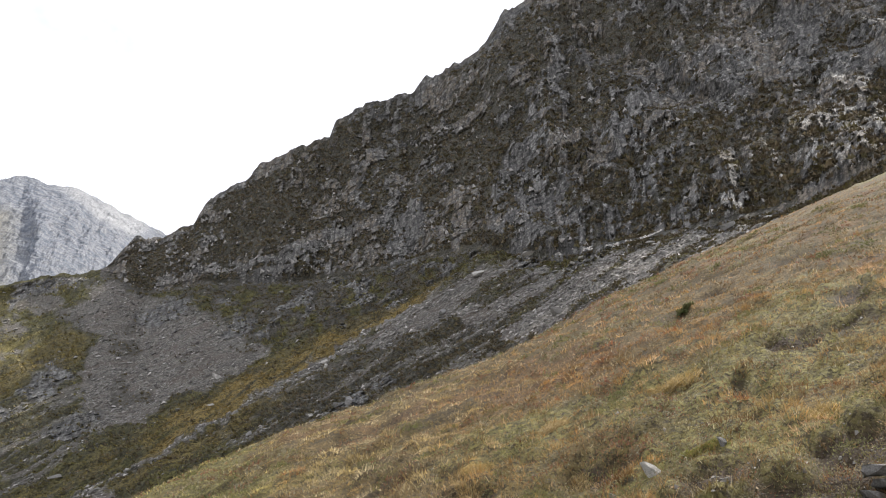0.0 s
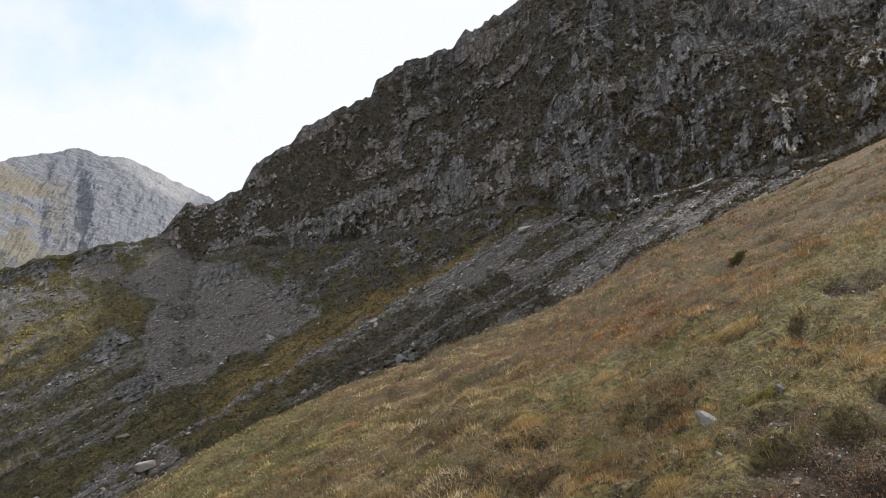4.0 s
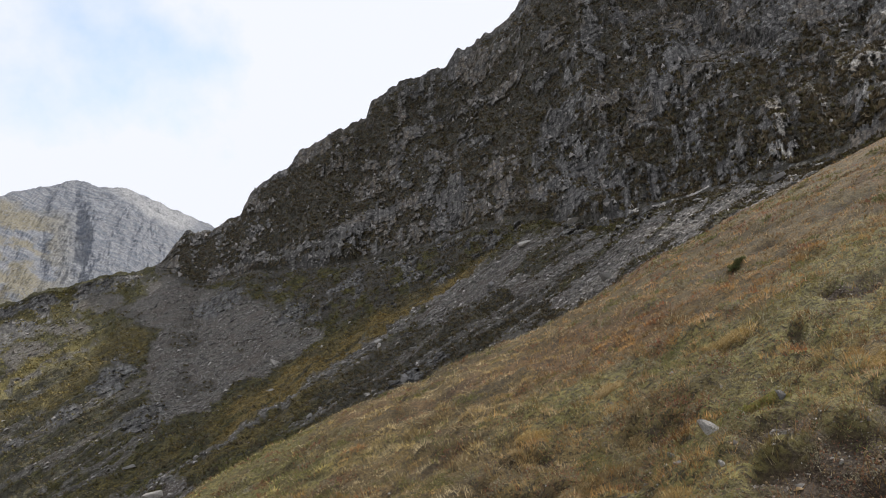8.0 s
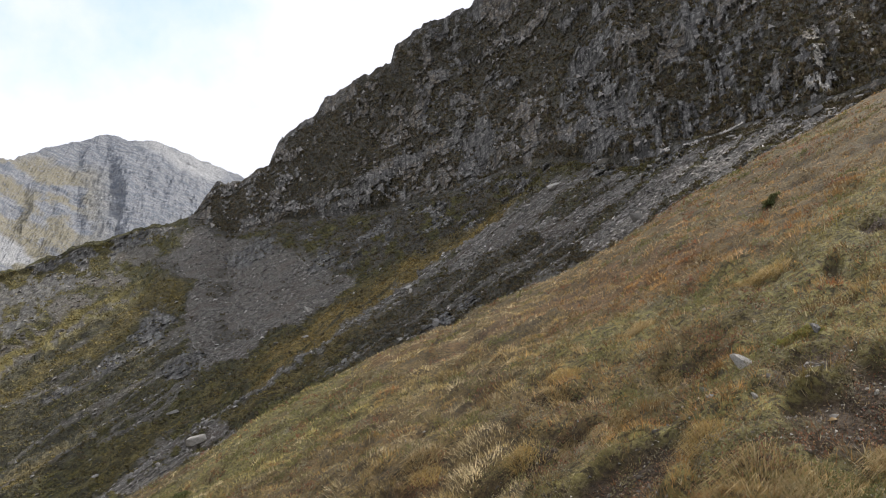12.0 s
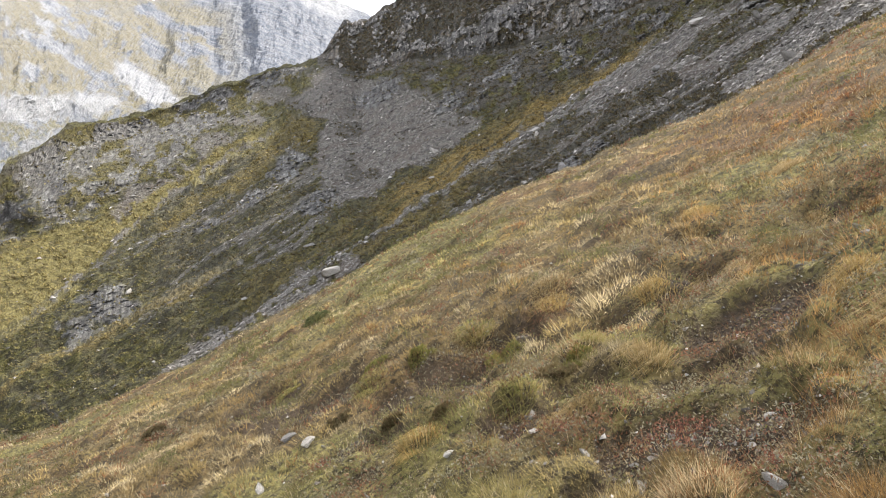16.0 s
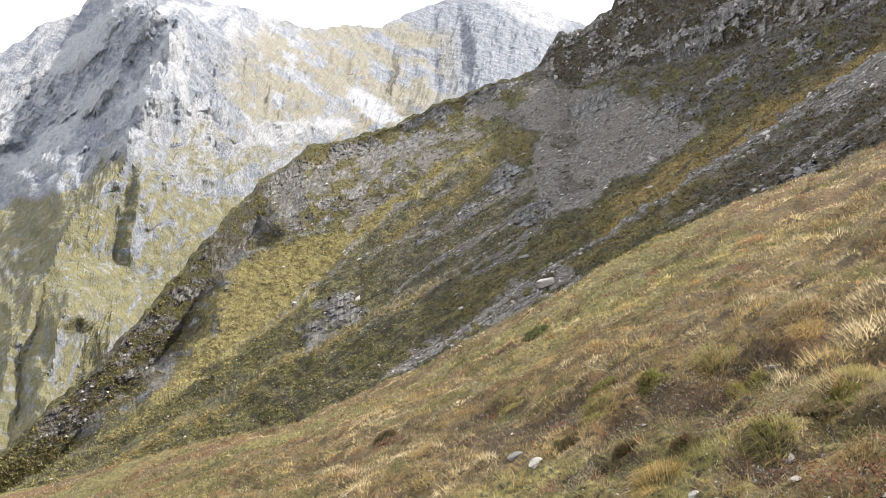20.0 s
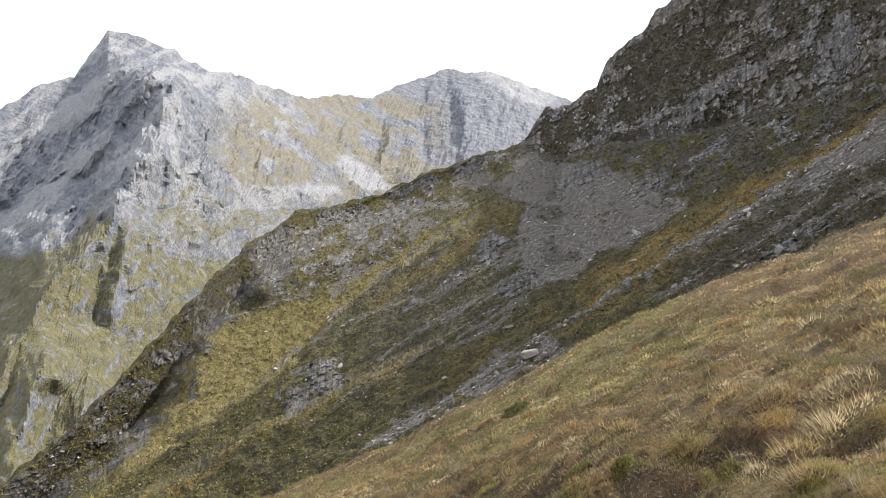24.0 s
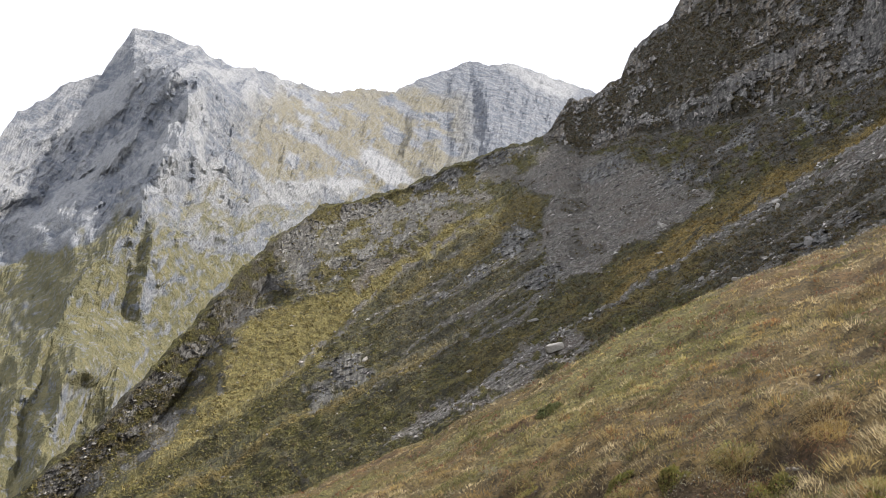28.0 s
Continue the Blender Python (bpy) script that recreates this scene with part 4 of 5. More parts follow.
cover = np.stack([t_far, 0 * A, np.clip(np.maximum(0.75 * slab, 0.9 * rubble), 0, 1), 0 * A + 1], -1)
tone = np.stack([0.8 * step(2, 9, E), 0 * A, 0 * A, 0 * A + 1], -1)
tagged(sheet("backdrop", X, Y, Z, {"cover": cover, "tone": tone}, M_FAR, False), "rocky mountain range paled by painted haze, above grassy valley sides", "mountain", kind="structure")

# valley floor that reaches the horizon
gx, gy = np.meshgrid(np.linspace(-4800, 4800, 90), np.linspace(-4800, 4800, 90))
gz = -330 + 60 * fbm(gx / 900, gy / 900, 0 * gx, 4, 0.5, 91)
cover = np.stack([0 * gx + 1, 0 * gx, 0 * gx, 0 * gx + 1], -1)
tagged(sheet("valley", gx, gy, gz, {"cover": cover, "tone": 0 * cover}, M_FAR), "green valley floor far below the slopes", "ground", kind="structure")


# ---- stones of the near slope: place, half width in metres, shape, pale, turn ----
NEAR_STONES = [(-0.99, 4.17, 0.057, 2, 1, 20), (-0.78, 4.52, 0.097, 4, 1, 50), (0.17, 4.21, 0.05, 3, 1, 70), (-0.09, 4.12, 0.035, 0, 1, 0), (0.0, 3.98, 0.03, 2, 1, 0), (-0.33, 3.78, 0.058, 4, 0, 12),
               (0.05, 3.10, 0.047, 4, 1, 35), (0.40, 3.01, 0.033, 3, 1, 20), (0.44, 3.32, 0.031, 2, 1, 0), (0.67, 2.39, 0.036, 2, 1, 15), (0.79, 2.48, 0.04, 3, 0, 30), (1.12, 2.49, 0.04, 4, 1, 10),
               (0.93, 2.03, 0.038, 2, 1, 60), (-1.73, 4.52, 0.037, 3, 1, 0), (0.14, 3.17, 0.022, 0, 1, 0), (-0.96, 4.79, 0.094, 4, 0, 30), (0.70, 2.59, 0.027, 3, 0, 0), (-0.60, 3.25, 0.033, 1, 0, 40),
               (-2.30, 5.16, 0.03, 0, 1, 0), (-1.10, 4.07, 0.029, 3, 1, 0), (0.69, 3.25, 0.025, 1, 1, 0), (1.0, 3.2, 0.033, 4, 1, 75), (2.46, 3.86, 0.084, 2, 1, 20), (2.52, 3.32, 0.048, 1, 0, 0),
               (2.42, 3.18, 0.034, 0, 0, 20), (1.93, 3.66, 0.025, 0, 1, 0), (2.25, 2.61, 0.024, 2, 1, 50), (2.32, 2.67, 0.019, 0, 1, 0), (2.07, 3.55, 0.044, 3, 0, 0), (2.83, 3.70, 0.048, 2, 0, 0),
               (1.82, 3.71, 0.028, 1, 0, 0), (2.0, 2.72, 0.023, 0, 1, 0)]
pebble_rng = np.random.default_rng(77)
for bx, by, w in SOIL_AND_SHADE:
    for _ in range(3 if math.hypot(bx, by) < 6 else 1):
        NEAR_STONES.append((bx + 1.2 * w * pebble_rng.normal(), by + 0.8 * w * pebble_rng.normal(), pebble_rng.uniform(0.012, 0.028), int(pebble_rng.integers(0, 6)), int(pebble_rng.random() < 0.55), pebble_rng.uniform(0, 180)))
NEAR_STONES = [(x_, y_, 0.85 * wide, *rest) for x_, y_, wide, *rest in NEAR_STONES]
STONES = [(x_, y_, wide) for x_, y_, wide, *_ in NEAR_STONES]

# ---- grass of the near slope ----
rng = np.random.default_rng(5)


def strips(name, base, way, side, length, width, sag, tone, material, parts=2):
    """Many blades as one mesh: base points, growing way, sideways way, each with its own length, width, sag and colour."""
    n = len(base)
    length, width, sag = length[:, None], width[:, None], sag[:, None]
    if parts == 2:
        mid_ = base + way * length * 0.55
        tip = base + way * length * 0.95 + np.stack([-0.7 * sag[:, 0], 0 * sag[:, 0], -sag[:, 0]], -1) * length
        co = np.stack([base - side * width, base + side * width, mid_ - side * width * 0.8, mid_ + side * width * 0.8, tip], 1)
        tri = np.array([[0, 1, 3], [0, 3, 2], [2, 3, 4]])
    else:
        tip = base + way * length + np.stack([-0.5 * sag[:, 0], 0 * sag[:, 0], -0.6 * sag[:, 0]], -1) * length
        co = np.stack([base - side * width, base + side * width, tip], 1)
        tri = np.array([[0, 1, 2]])
    k = co.shape[1]
    faces = (tri[None] + (np.arange(n) * k)[:, None, None]).reshape(-1)
    return soup(name, co.reshape(-1, 3), faces, np.repeat(tone, k, 0), material)


def soup(name, co, tri, tone, material):
    """Loose triangles as one mesh, with a colour for each point."""
    me = bpy.data.meshes.new(name)
    n = len(tri) // 3
    me.vertices.add(len(co))
    me.vertices.foreach_set("co", co.astype(np.float32).ravel())
    me.loops.add(len(tri))
    me.loops.foreach_set("vertex_index", tri.astype(np.int32))
    me.polygons.add(n)
    me.polygons.foreach_set("loop_start", np.arange(0, 3 * n, 3, dtype=np.int32))
    me.update(calc_edges=True)
    if tone is not None:
        layer = me.color_attributes.new("tone", "FLOAT_COLOR", "POINT")
        layer.data.foreach_set("color", np.concatenate([tone, np.ones((len(tone), 1))], 1).astype(np.float32).ravel())
    me.materials.append(material)
    return new(name, me)


PALETTE = np.array([(0.40, 0.305, 0.130), (0.35, 0.225, 0.085), (0.54, 0.45, 0.28), (0.19, 0.195, 0.065), (0.38, 0.325, 0.13), (0.25, 0.105, 0.045), (0.085, 0.065, 0.036), (0.18, 0.135, 0.07)])


def is_heath(x, y, q):
    """Tussocks of low dark plants in place of grass."""
    right = step(0, 25, np.degrees(np.arctan2(x, y)))
    close = 0.26 * step(5.5, 3.2, np.hypot(x, y)) * step(-8, 12, np.degrees(np.arctan2(x, y)))
    return q - close + 0.38 * fbm(x * 0.8, y * 0.8, 0 * x, 3, 0.6, 151) < 0.22 - 0.06 * right * step(4, 7, np.hypot(x, y)) + 0.5 * soil_shade_mask(x, y)


def grass(name, count, near, far, blades, label):
    d = np.exp(rng.uniform(math.log(near), math.log(far), count))
    a = np.radians(rng.uniform(-54, 58, count))
    x, y = d * np.sin(a), d * np.cos(a)
    d1, gap, ox, oy, p, q = clumps(x, y)
    bare = soil_shade_mask(x, y)
    keep = rng.random(count) > np.maximum(0.82 * bare, np.maximum(0.75 * is_heath(x, y, q), 0.75 * step(0.22, 0.04, gap)))
    for sx, sy, sr in STONES:
        keep &= np.hypot(x - sx, y - sy + 0.6 * sr) > 1.5 * sr
    x, y, d, d1, ox, oy, p, q = (v[keep] for v in (x, y, d, d1, ox, oy, p, q))
    green, rust = green_mask(x, y), rust_mask(x, y)
    # each tussock has its own colour, and colours go in patches
    right = step(12, 30, np.degrees(np.arctan2(x, y)))
    m = len(x)
    kind_ = (q * 7.31) % 1.0 + 0.22 * fbm(x * 0.7, y * 0.7, 0 * x, 2, 0.5, 141) + 0.10 * rng.normal(0, 1, m)
    pick = np.where(kind_ < 0.10 + 0.25 * right, 1, np.where(kind_ < 0.62 + 0.14 * right, 0, 2))
    pick = np.where((p * 5.7) % 1.0 + 0.15 * rng.normal(0, 1, m) < 0.80 * green * (1 - 0.55 * right), np.where((q * 3.3) % 1.0 < 0.42, 3, 4), pick)
    pick = np.where((q * 11.9) % 1.0 + 0.15 * rng.normal(0, 1, m) < (0.06 + 0.26 * right) * rust, 5, pick)
    dim = rng.random(m)
    pick = np.where(dim < 0.11, 6, np.where(dim < 0.24, 7, pick))
    shade = (0.42 + 0.90 * ((p * 17.3) % 1.0)) * rng.uniform(0.62, 1.38, m)
    tuft = np.repeat(np.arange(m), blades)
    n = len(tuft)
    wide = 0.018 + 0.0026 * d[tuft]
    spread = wide * rng.standard_normal((2, n))
    bx, by = x[tuft] + spread[0], y[tuft] + spread[1]
    base = np.stack([bx, by, ground_at(bx, by) - 0.01], -1)
    out = np.stack([ox[tuft], oy[tuft], 0 * wide], -1) * 0.9 + np.stack([spread[0], spread[1], 0 * wide], -1) / wide[:, None] * 0.30 + rng.standard_normal((n, 3)) * 0.30
    way = out + np.array([-0.12, -0.05, 0.70])
    way /= np.linalg.norm(way, axis=1)[:, None]
    turn = rng.uniform(0, math.pi, n)
    side = np.stack([np.cos(turn), np.sin(turn) * 0.4, 0 * turn], -1)
    tall = (0.035 + 0.075 * p * np.clip(1.15 - d1, 0.3, 1))[tuft]
    length = tall * rng.uniform(0.5, 1.35, n) * (0.95 - 0.008 * d[tuft].clip(0, 15))
    width = np.maximum(0.0011, 0.00045 * d[tuft]) * rng.uniform(0.7, 1.4, n)
    tone = PALETTE[pick[tuft]] * (shade[tuft] * rng.uniform(0.7, 1.3, n))[:, None]
    tone = tone * (1.12 - right[tuft][:, None] * np.array([[0.19, 0.40, 0.48]]))
    tone = np.where(rng.random((n, 1)) < 0.06, np.array([[0.58, 0.49, 0.32]]), tone)
    ob = strips(name, base, way, side, length, width, rng.uniform(0.05, 0.6, n), tone, M_BLADE, 1)
    return tagged(ob, label, "grass", kind="stuff")


grass("near_grass", 56000, 1.6, 10, 12, "dry straw and green grass blades on the slope")
grass("slope_grass", 62000, 9, 48, 8, "dry golden grass on the slope")


def low_plants(count):
    """Small leafy plants in the broken ground: dark green, wine red and grey-green leaves."""
    d = np.exp(rng.uniform(math.log(1.6), math.log(26), count))
    a = np.radians(rng.uniform(-52, 56, count))
    x, y = d * np.sin(a), d * np.cos(a)
    _, gap, _, _, p, q = clumps(x, y)
    keep = is_heath(x, y, q) & (rng.random(count) < 0.30 + 0.7 * step(0.0, 0.25, gap)) & (rng.random(count) > 0.2 * soil_shade_mask(x, y))
    for sx, sy, sr in STONES:
        keep &= np.hypot(x - sx, y - sy + 0.6 * sr) > 1.5 * sr
    x, y, d, p = (v[keep] for v in (x, y, d, p))
    kinds = np.array([(0.09, 0.10, 0.038), (0.15, 0.15, 0.062), (0.16, 0.13, 0.08), (0.22, 0.21, 0.155), (0.18, 0.075, 0.05), (0.07, 0.057, 0.038)])
    pick = np.clip((((p * 13.7) % 1.0) * 5.2 + rng.normal(0, 0.8, len(x))).astype(int), 0, 5)
    leaves = 26
    c = np.repeat(np.arange(len(x)), leaves)
    n = len(c)
    r = (0.022 + 0.004 * d[c])
    px, py = x[c] + rng.normal(0, 1, n) * r, y[c] + rng.normal(0, 1, n) * r
    base = np.stack([px, py, ground_at(px, py) + rng.uniform(0.0, 0.055, n)], -1)
    way = rng.standard_normal((n, 3)) * 0.7 + np.array([-0.1, 0, 0.55])
    way /= np.linalg.norm(way, axis=1)[:, None]
    turn = rng.uniform(0, math.pi, n)
    side = np.stack([np.cos(turn), np.sin(turn), 0.3 * np.sin(3 * turn)], -1)
    size = np.maximum(0.0070, 0.0017 * d[c]) * rng.uniform(0.6, 1.3, n)
    ob = strips("low_plants", base, way, side, size * 1.7, size * 0.55, 0 * size, kinds[pick[c]] * rng.uniform(0.6, 1.4, (n, 1)), M_BLADE, 1)
    tagged(ob, "low dark green and wine red leafy plants", "plants", kind="stuff")


low_plants(40000)

# ---- scree, heather and rubble on the mountainside ----
SA, SE, SX, SY, SZ, S_SCREE, S_ROCK, S_PART, VEG, STRAW, BROWN, VEIN, SUNLIT_TURF = SLOPE


def on_slope(az, el):
    col = int(round((az + 52) / 0.1))
    row = int(np.argmin(np.abs(SE[:490, col] - el)))
    return float(SX[row, col]), float(SY[row, col]), float(SZ[row, col])


def pick_places(weight, count):
    w = (weight * np.maximum(SX, -1e9) * 0 + weight).ravel()
    chosen = rng.choice(len(w), count, p=w / w.sum())
    return SX.ravel()[chosen], SY.ravel()[chosen], SZ.ravel()[chosen]


def slabs(name, places, size, tones, label, category, flat=0.45):
    """Many small angular stones as one mesh: uneven five-cornered wedges that lie with the slope."""
    n = len(places[0])
    corner = np.array([(-1, -1, -0.5), (1, -1, -0.5), (1, 1, -0.5), (-1, 1, -0.5), (0, 0, 1)], float)
    co = corner[None] * rng.uniform(0.55, 1.0, (n, 5, 3)) * np.array([1.0, 0.7, flat])
    co[:, 4, :2] += rng.uniform(-0.7, 0.7, (n, 2))
    ang = rng.uniform(0, 2 * math.pi, n)
    c, s_ = np.cos(ang)[:, None], np.sin(ang)[:, None]
    x, y, z = co[..., 0] * c - co[..., 1] * s_, co[..., 0] * s_ + co[..., 1] * c, co[..., 2]
    lean = np.radians(rng.normal(30, 14, n))[:, None]
    x, z = x * np.cos(lean) - z * np.sin(lean), x * np.sin(lean) + z * np.cos(lean)
    size = size[:, None]
    co = np.stack([places[0][:, None] + x * size, places[1][:, None] + y * size, places[2][:, None] + z * size + 0.35 * size], -1)
    tri = (np.array([(0, 1, 4), (1, 2, 4), (2, 3, 4), (3, 0, 4)])[None] + (np.arange(n) * 5)[:, None, None]).reshape(-1)
    return tagged(soup(name, co.reshape(-1, 3), tri, np.repeat(tones, 5, 0), M_CHIP), label, category, kind="stuff")


def chip_material():
    m = Mat("stone_chips", 0.85)
    n = m.n.new("ShaderNodeAttribute")
    n.attribute_name = "tone"
    col = m.mix(m.ramp(m.noise(2.5, 4), (0.42, 0.0), (0.6, 0.5)), n.outputs["Color"], (0.09, 0.085, 0.08))
    return m.done(col)


M_CHIP = chip_material()
greys = lambda n, lo, hi: (rng.uniform(lo, hi, (n, 1)) * np.array([1.0, 0.93, 0.86]))
below = (S_PART < 1.0) & (S_PART > 0.04)
def soil_grit(count):
    """Crumbs of stone and litter on the bare soil close by."""
    d, a = np.exp(rng.uniform(math.log(1.7), math.log(9), count)), np.radians(rng.uniform(-40, 56, count))
    x, y = d * np.sin(a), d * np.cos(a)
    keep = rng.random(count) < soil_shade_mask(x, y) + 0.06
    x, y, d = x[keep], y[keep], d[keep]
    n = len(x)
    tones = np.array([(0.10, 0.085, 0.07), (0.22, 0.205, 0.185), (0.05, 0.038, 0.026), (0.40, 0.38, 0.35), (0.24, 0.16, 0.08)])[rng.choice(5, n, p=[0.3, 0.25, 0.2, 0.1, 0.15])]
    slabs("soil_grit", (x, y, ground_at(x, y)), 0.005 + 0.004 * rng.pareto(2.5, n).clip(0, 4), tones * rng.uniform(0.7, 1.3, (n, 1)), "crumbs of stone and dry litter on bare soil", "gravel", 0.7)


soil_grit(26000)


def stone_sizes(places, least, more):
    """Sizes grow with distance from the stand, so that stones show in the camera's view."""
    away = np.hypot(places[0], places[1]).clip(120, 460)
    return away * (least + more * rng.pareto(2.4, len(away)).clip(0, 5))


N = 52000
course = 1 + 3 * step(0.3, 0.15, np.abs(SE - smooth_line(SA, RUN))) * step(19, 14, SA)
at = pick_places(S_SCREE * below * course, N)
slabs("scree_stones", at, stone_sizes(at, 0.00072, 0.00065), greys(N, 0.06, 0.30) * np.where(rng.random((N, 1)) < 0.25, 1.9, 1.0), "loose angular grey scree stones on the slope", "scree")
N = 9000
at = pick_places((0.10 + S_ROCK) * below * (1 - S_SCREE), N)
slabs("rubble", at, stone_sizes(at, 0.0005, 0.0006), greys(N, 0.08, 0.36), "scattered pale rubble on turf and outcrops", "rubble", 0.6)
N = 12000
upper = (S_PART > 1.02) & (S_PART < 1.97) & (SA > -7)
at = pick_places(upper * (0.12 + 1 - VEG), N)
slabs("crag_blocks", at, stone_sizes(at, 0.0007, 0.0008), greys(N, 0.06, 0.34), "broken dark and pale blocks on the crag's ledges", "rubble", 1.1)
N = 160
at = pick_places(VEIN * (S_PART < 1.9), N)
slabs("quartz_vein", at, 0.22 + 0.22 * rng.random(N), greys(N, 0.42, 0.62), "broken white quartz blocks along a ledge", "rubble", 0.7)


def heather(name, weight, count, size, label):
    """Bushy tufts of heather, each a burst of short twigs."""
    x, y, z = pick_places(weight, count)
    tw = 9
    c = np.repeat(np.arange(count), tw)
    n = len(c)
    s_ = size * rng.uniform(0.5, 1.4, count)[c]
    base = np.stack([x[c], y[c], z[c] - 0.05], -1) + rng.normal(0, 0.35, (n, 3)) * s_[:, None] * np.array([1, 1, 0.2])
    way = rng.normal(0, 0.7, (n, 3)) + np.array([-0.3, -0.3, 0.9])
    way /= np.linalg.norm(way, axis=1)[:, None]
    turn = rng.uniform(0, math.pi, n)
    side = np.stack([np.cos(turn), np.sin(turn), 0 * turn], -1)
    kinds = np.array([(0.06, 0.052, 0.042), (0.09, 0.074, 0.058), (0.09, 0.084, 0.045), (0.15, 0.122, 0.08)])
    tone = kinds[rng.integers(0, 4, count)][c] * rng.uniform(0.7, 1.3, (n, 1))
    ob = strips(name, base, way, side, s_ * 0.8, s_ * 0.28, 0 * s_ + 0.1, tone, M_TWIG, 1)
    tagged(ob, label, "shrubs", kind="stuff")


def turf_tufts(count):
    """Grass tufts of the mountainside, coloured by the turf that they grow in."""
    w = (below * (1 - S_SCREE) * (1 - 0.8 * S_ROCK)).ravel()
    at = rng.choice(len(w), count, p=w / w.sum())
    c = np.repeat(at, 4)
    n = len(c)
    away = np.hypot(SX.ravel()[c], SY.ravel()[c]).clip(100, 460)
    s_ = away * 0.0030 * np.repeat(rng.uniform(0.5, 1.4, count), 4)
    base = np.stack([SX.ravel()[c], SY.ravel()[c], SZ.ravel()[c] - 0.05], -1) + rng.normal(0, 0.4, (n, 3)) * s_[:, None] * np.array([1, 1, 0.1])
    way = rng.normal(0, 0.55, (n, 3)) + np.array([-0.4, -0.2, 0.9])
    way /= np.linalg.norm(way, axis=1)[:, None]
    turn = rng.uniform(0, math.pi, n)
    side = np.stack([np.cos(turn), np.sin(turn), 0 * turn], -1)
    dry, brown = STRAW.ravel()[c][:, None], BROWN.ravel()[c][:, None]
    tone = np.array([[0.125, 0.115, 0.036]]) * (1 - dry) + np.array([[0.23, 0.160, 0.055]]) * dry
    # tufts in the sunny hollow carry painted sunlight in their tone as well
    sun_share = 0.6 * SUNLIT_TURF.ravel()[c][:, None]
    tone = tone * (1 - sun_share) + np.array([[0.23, 0.19, 0.075]]) * sun_share
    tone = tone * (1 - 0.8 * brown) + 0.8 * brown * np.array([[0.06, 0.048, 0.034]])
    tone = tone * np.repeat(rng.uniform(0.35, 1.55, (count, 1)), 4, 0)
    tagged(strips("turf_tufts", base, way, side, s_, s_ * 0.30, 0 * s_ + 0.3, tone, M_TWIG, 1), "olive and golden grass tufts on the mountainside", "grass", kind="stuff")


turf_tufts(42000)
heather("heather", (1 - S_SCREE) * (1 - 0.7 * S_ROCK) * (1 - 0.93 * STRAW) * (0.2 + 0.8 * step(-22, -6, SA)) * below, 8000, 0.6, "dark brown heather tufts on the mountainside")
heather("ledge_heather", upper * (0.03 + VEG), 14000, 0.9, "dark heather clumps on the crag's ledges")


# ---- boulders and stones, one by one ----
def boulder_mesh(seed, flat=0.7, long=1.0):
    """A block with flat broken faces."""
    r = np.random.default_rng(seed)
    bm = bmesh.new()
    bmesh.ops.create_icosphere(bm, subdivisions=2, radius=1.0)
    cuts = [(Vector(r.normal(0, 1, 3)).normalized(), r.uniform(0.22, 0.50)) for _ in range(13)]
    for v in bm.verts:
        for n, d in cuts:
            over = v.co.dot(n) - d
            if over > 0:
                v.co -= n * over * 0.96
        v.co += v.co * 0.05 * noise.noise(v.co * 3.0 + Vector((seed, 0, 0)))
    spans = [max(abs(v.co[k]) for v in bm.verts) for k in range(3)]
    for v in bm.verts:
        v.co = Vector((v.co.x / spans[0], v.co.y / spans[1] / long, v.co.z / spans[2] * flat))
    me = bpy.data.meshes.new("stone")
    bm.to_mesh(me)
    bm.free()
    return me


SHAPES = [boulder_mesh(k, f, l) for k, (f, l) in enumerate([(0.75, 1.0), (0.6, 1.2), (0.85, 0.9), (0.3, 1.3), (0.25, 1.9), (0.45, 1.5)])]


def stone(name, shape, material, place, size, turn, label, category, group):
    me = SHAPES[shape].copy()
    me.materials.clear()
    me.materials.append(material)
    ob = new(name, me)
    ob.matrix_world = Matrix.Translation(place) @ pose(0, 0, 0, *turn) @ Matrix.Scale(size, 4)
    return tagged(ob, label, category, group)


# on the mountainside: bearing, rise, half width in metres, shape, pale
for az_, el_, size, shape, pale_ in [(-8.0, -5.4, 2.2, 1, 1), (5.2, 0.1, 0.95, 0, 1), (-22.2, -5.9, 1.4, 2, 1), (-14.2, -6.9, 0.9, 3, 1), (-9.2, -2.8, 1.6, 3, 0),
                                     (8.0, 5.5, 1.9, 4, 1), (19.4, 12.6, 2.0, 5, 1), (23.4, 14.4, 1.8, 0, 1), (0.1, 2.4, 1.1, 3, 1), (0.9, -5.9, 0.8, 3, 1),
                                     (-2.2, 1.5, 0.9, 0, 0), (-20.7, -11.4, 0.8, 0, 0), (-6.9, -4.1, 1.2, 4, 0), (12.2, 7.9, 1.3, 4, 1), (15.5, 10.2, 1.0, 0, 0),
                                     (3.0, 0.4, 1.0, 2, 0), (10.5, 5.0, 1.1, 1, 0), (33.0, 15.4, 1.1, 3, 1), (38.5, 16.0, 1.6, 1, 0), (41.5, 16.9, 1.0, 3, 1), (28.0, 14.4, 1.0, 4, 1)]:
    p = on_slope(az_, el_)
    stone("boulder", shape, M_PALE if pale_ else M_GREY, (p[0], p[1], p[2] + 0.25 * size), size, (10, -20, rng.uniform(-40, 40)),
          "pale weathered boulder on the scree slope" if pale_ else "grey angular boulder on the scree slope", "boulder", "boulders on the mountainside")
big = [pick_places(S_SCREE * below, 190), pick_places(S_ROCK * below + 0.03 * below, 60)]
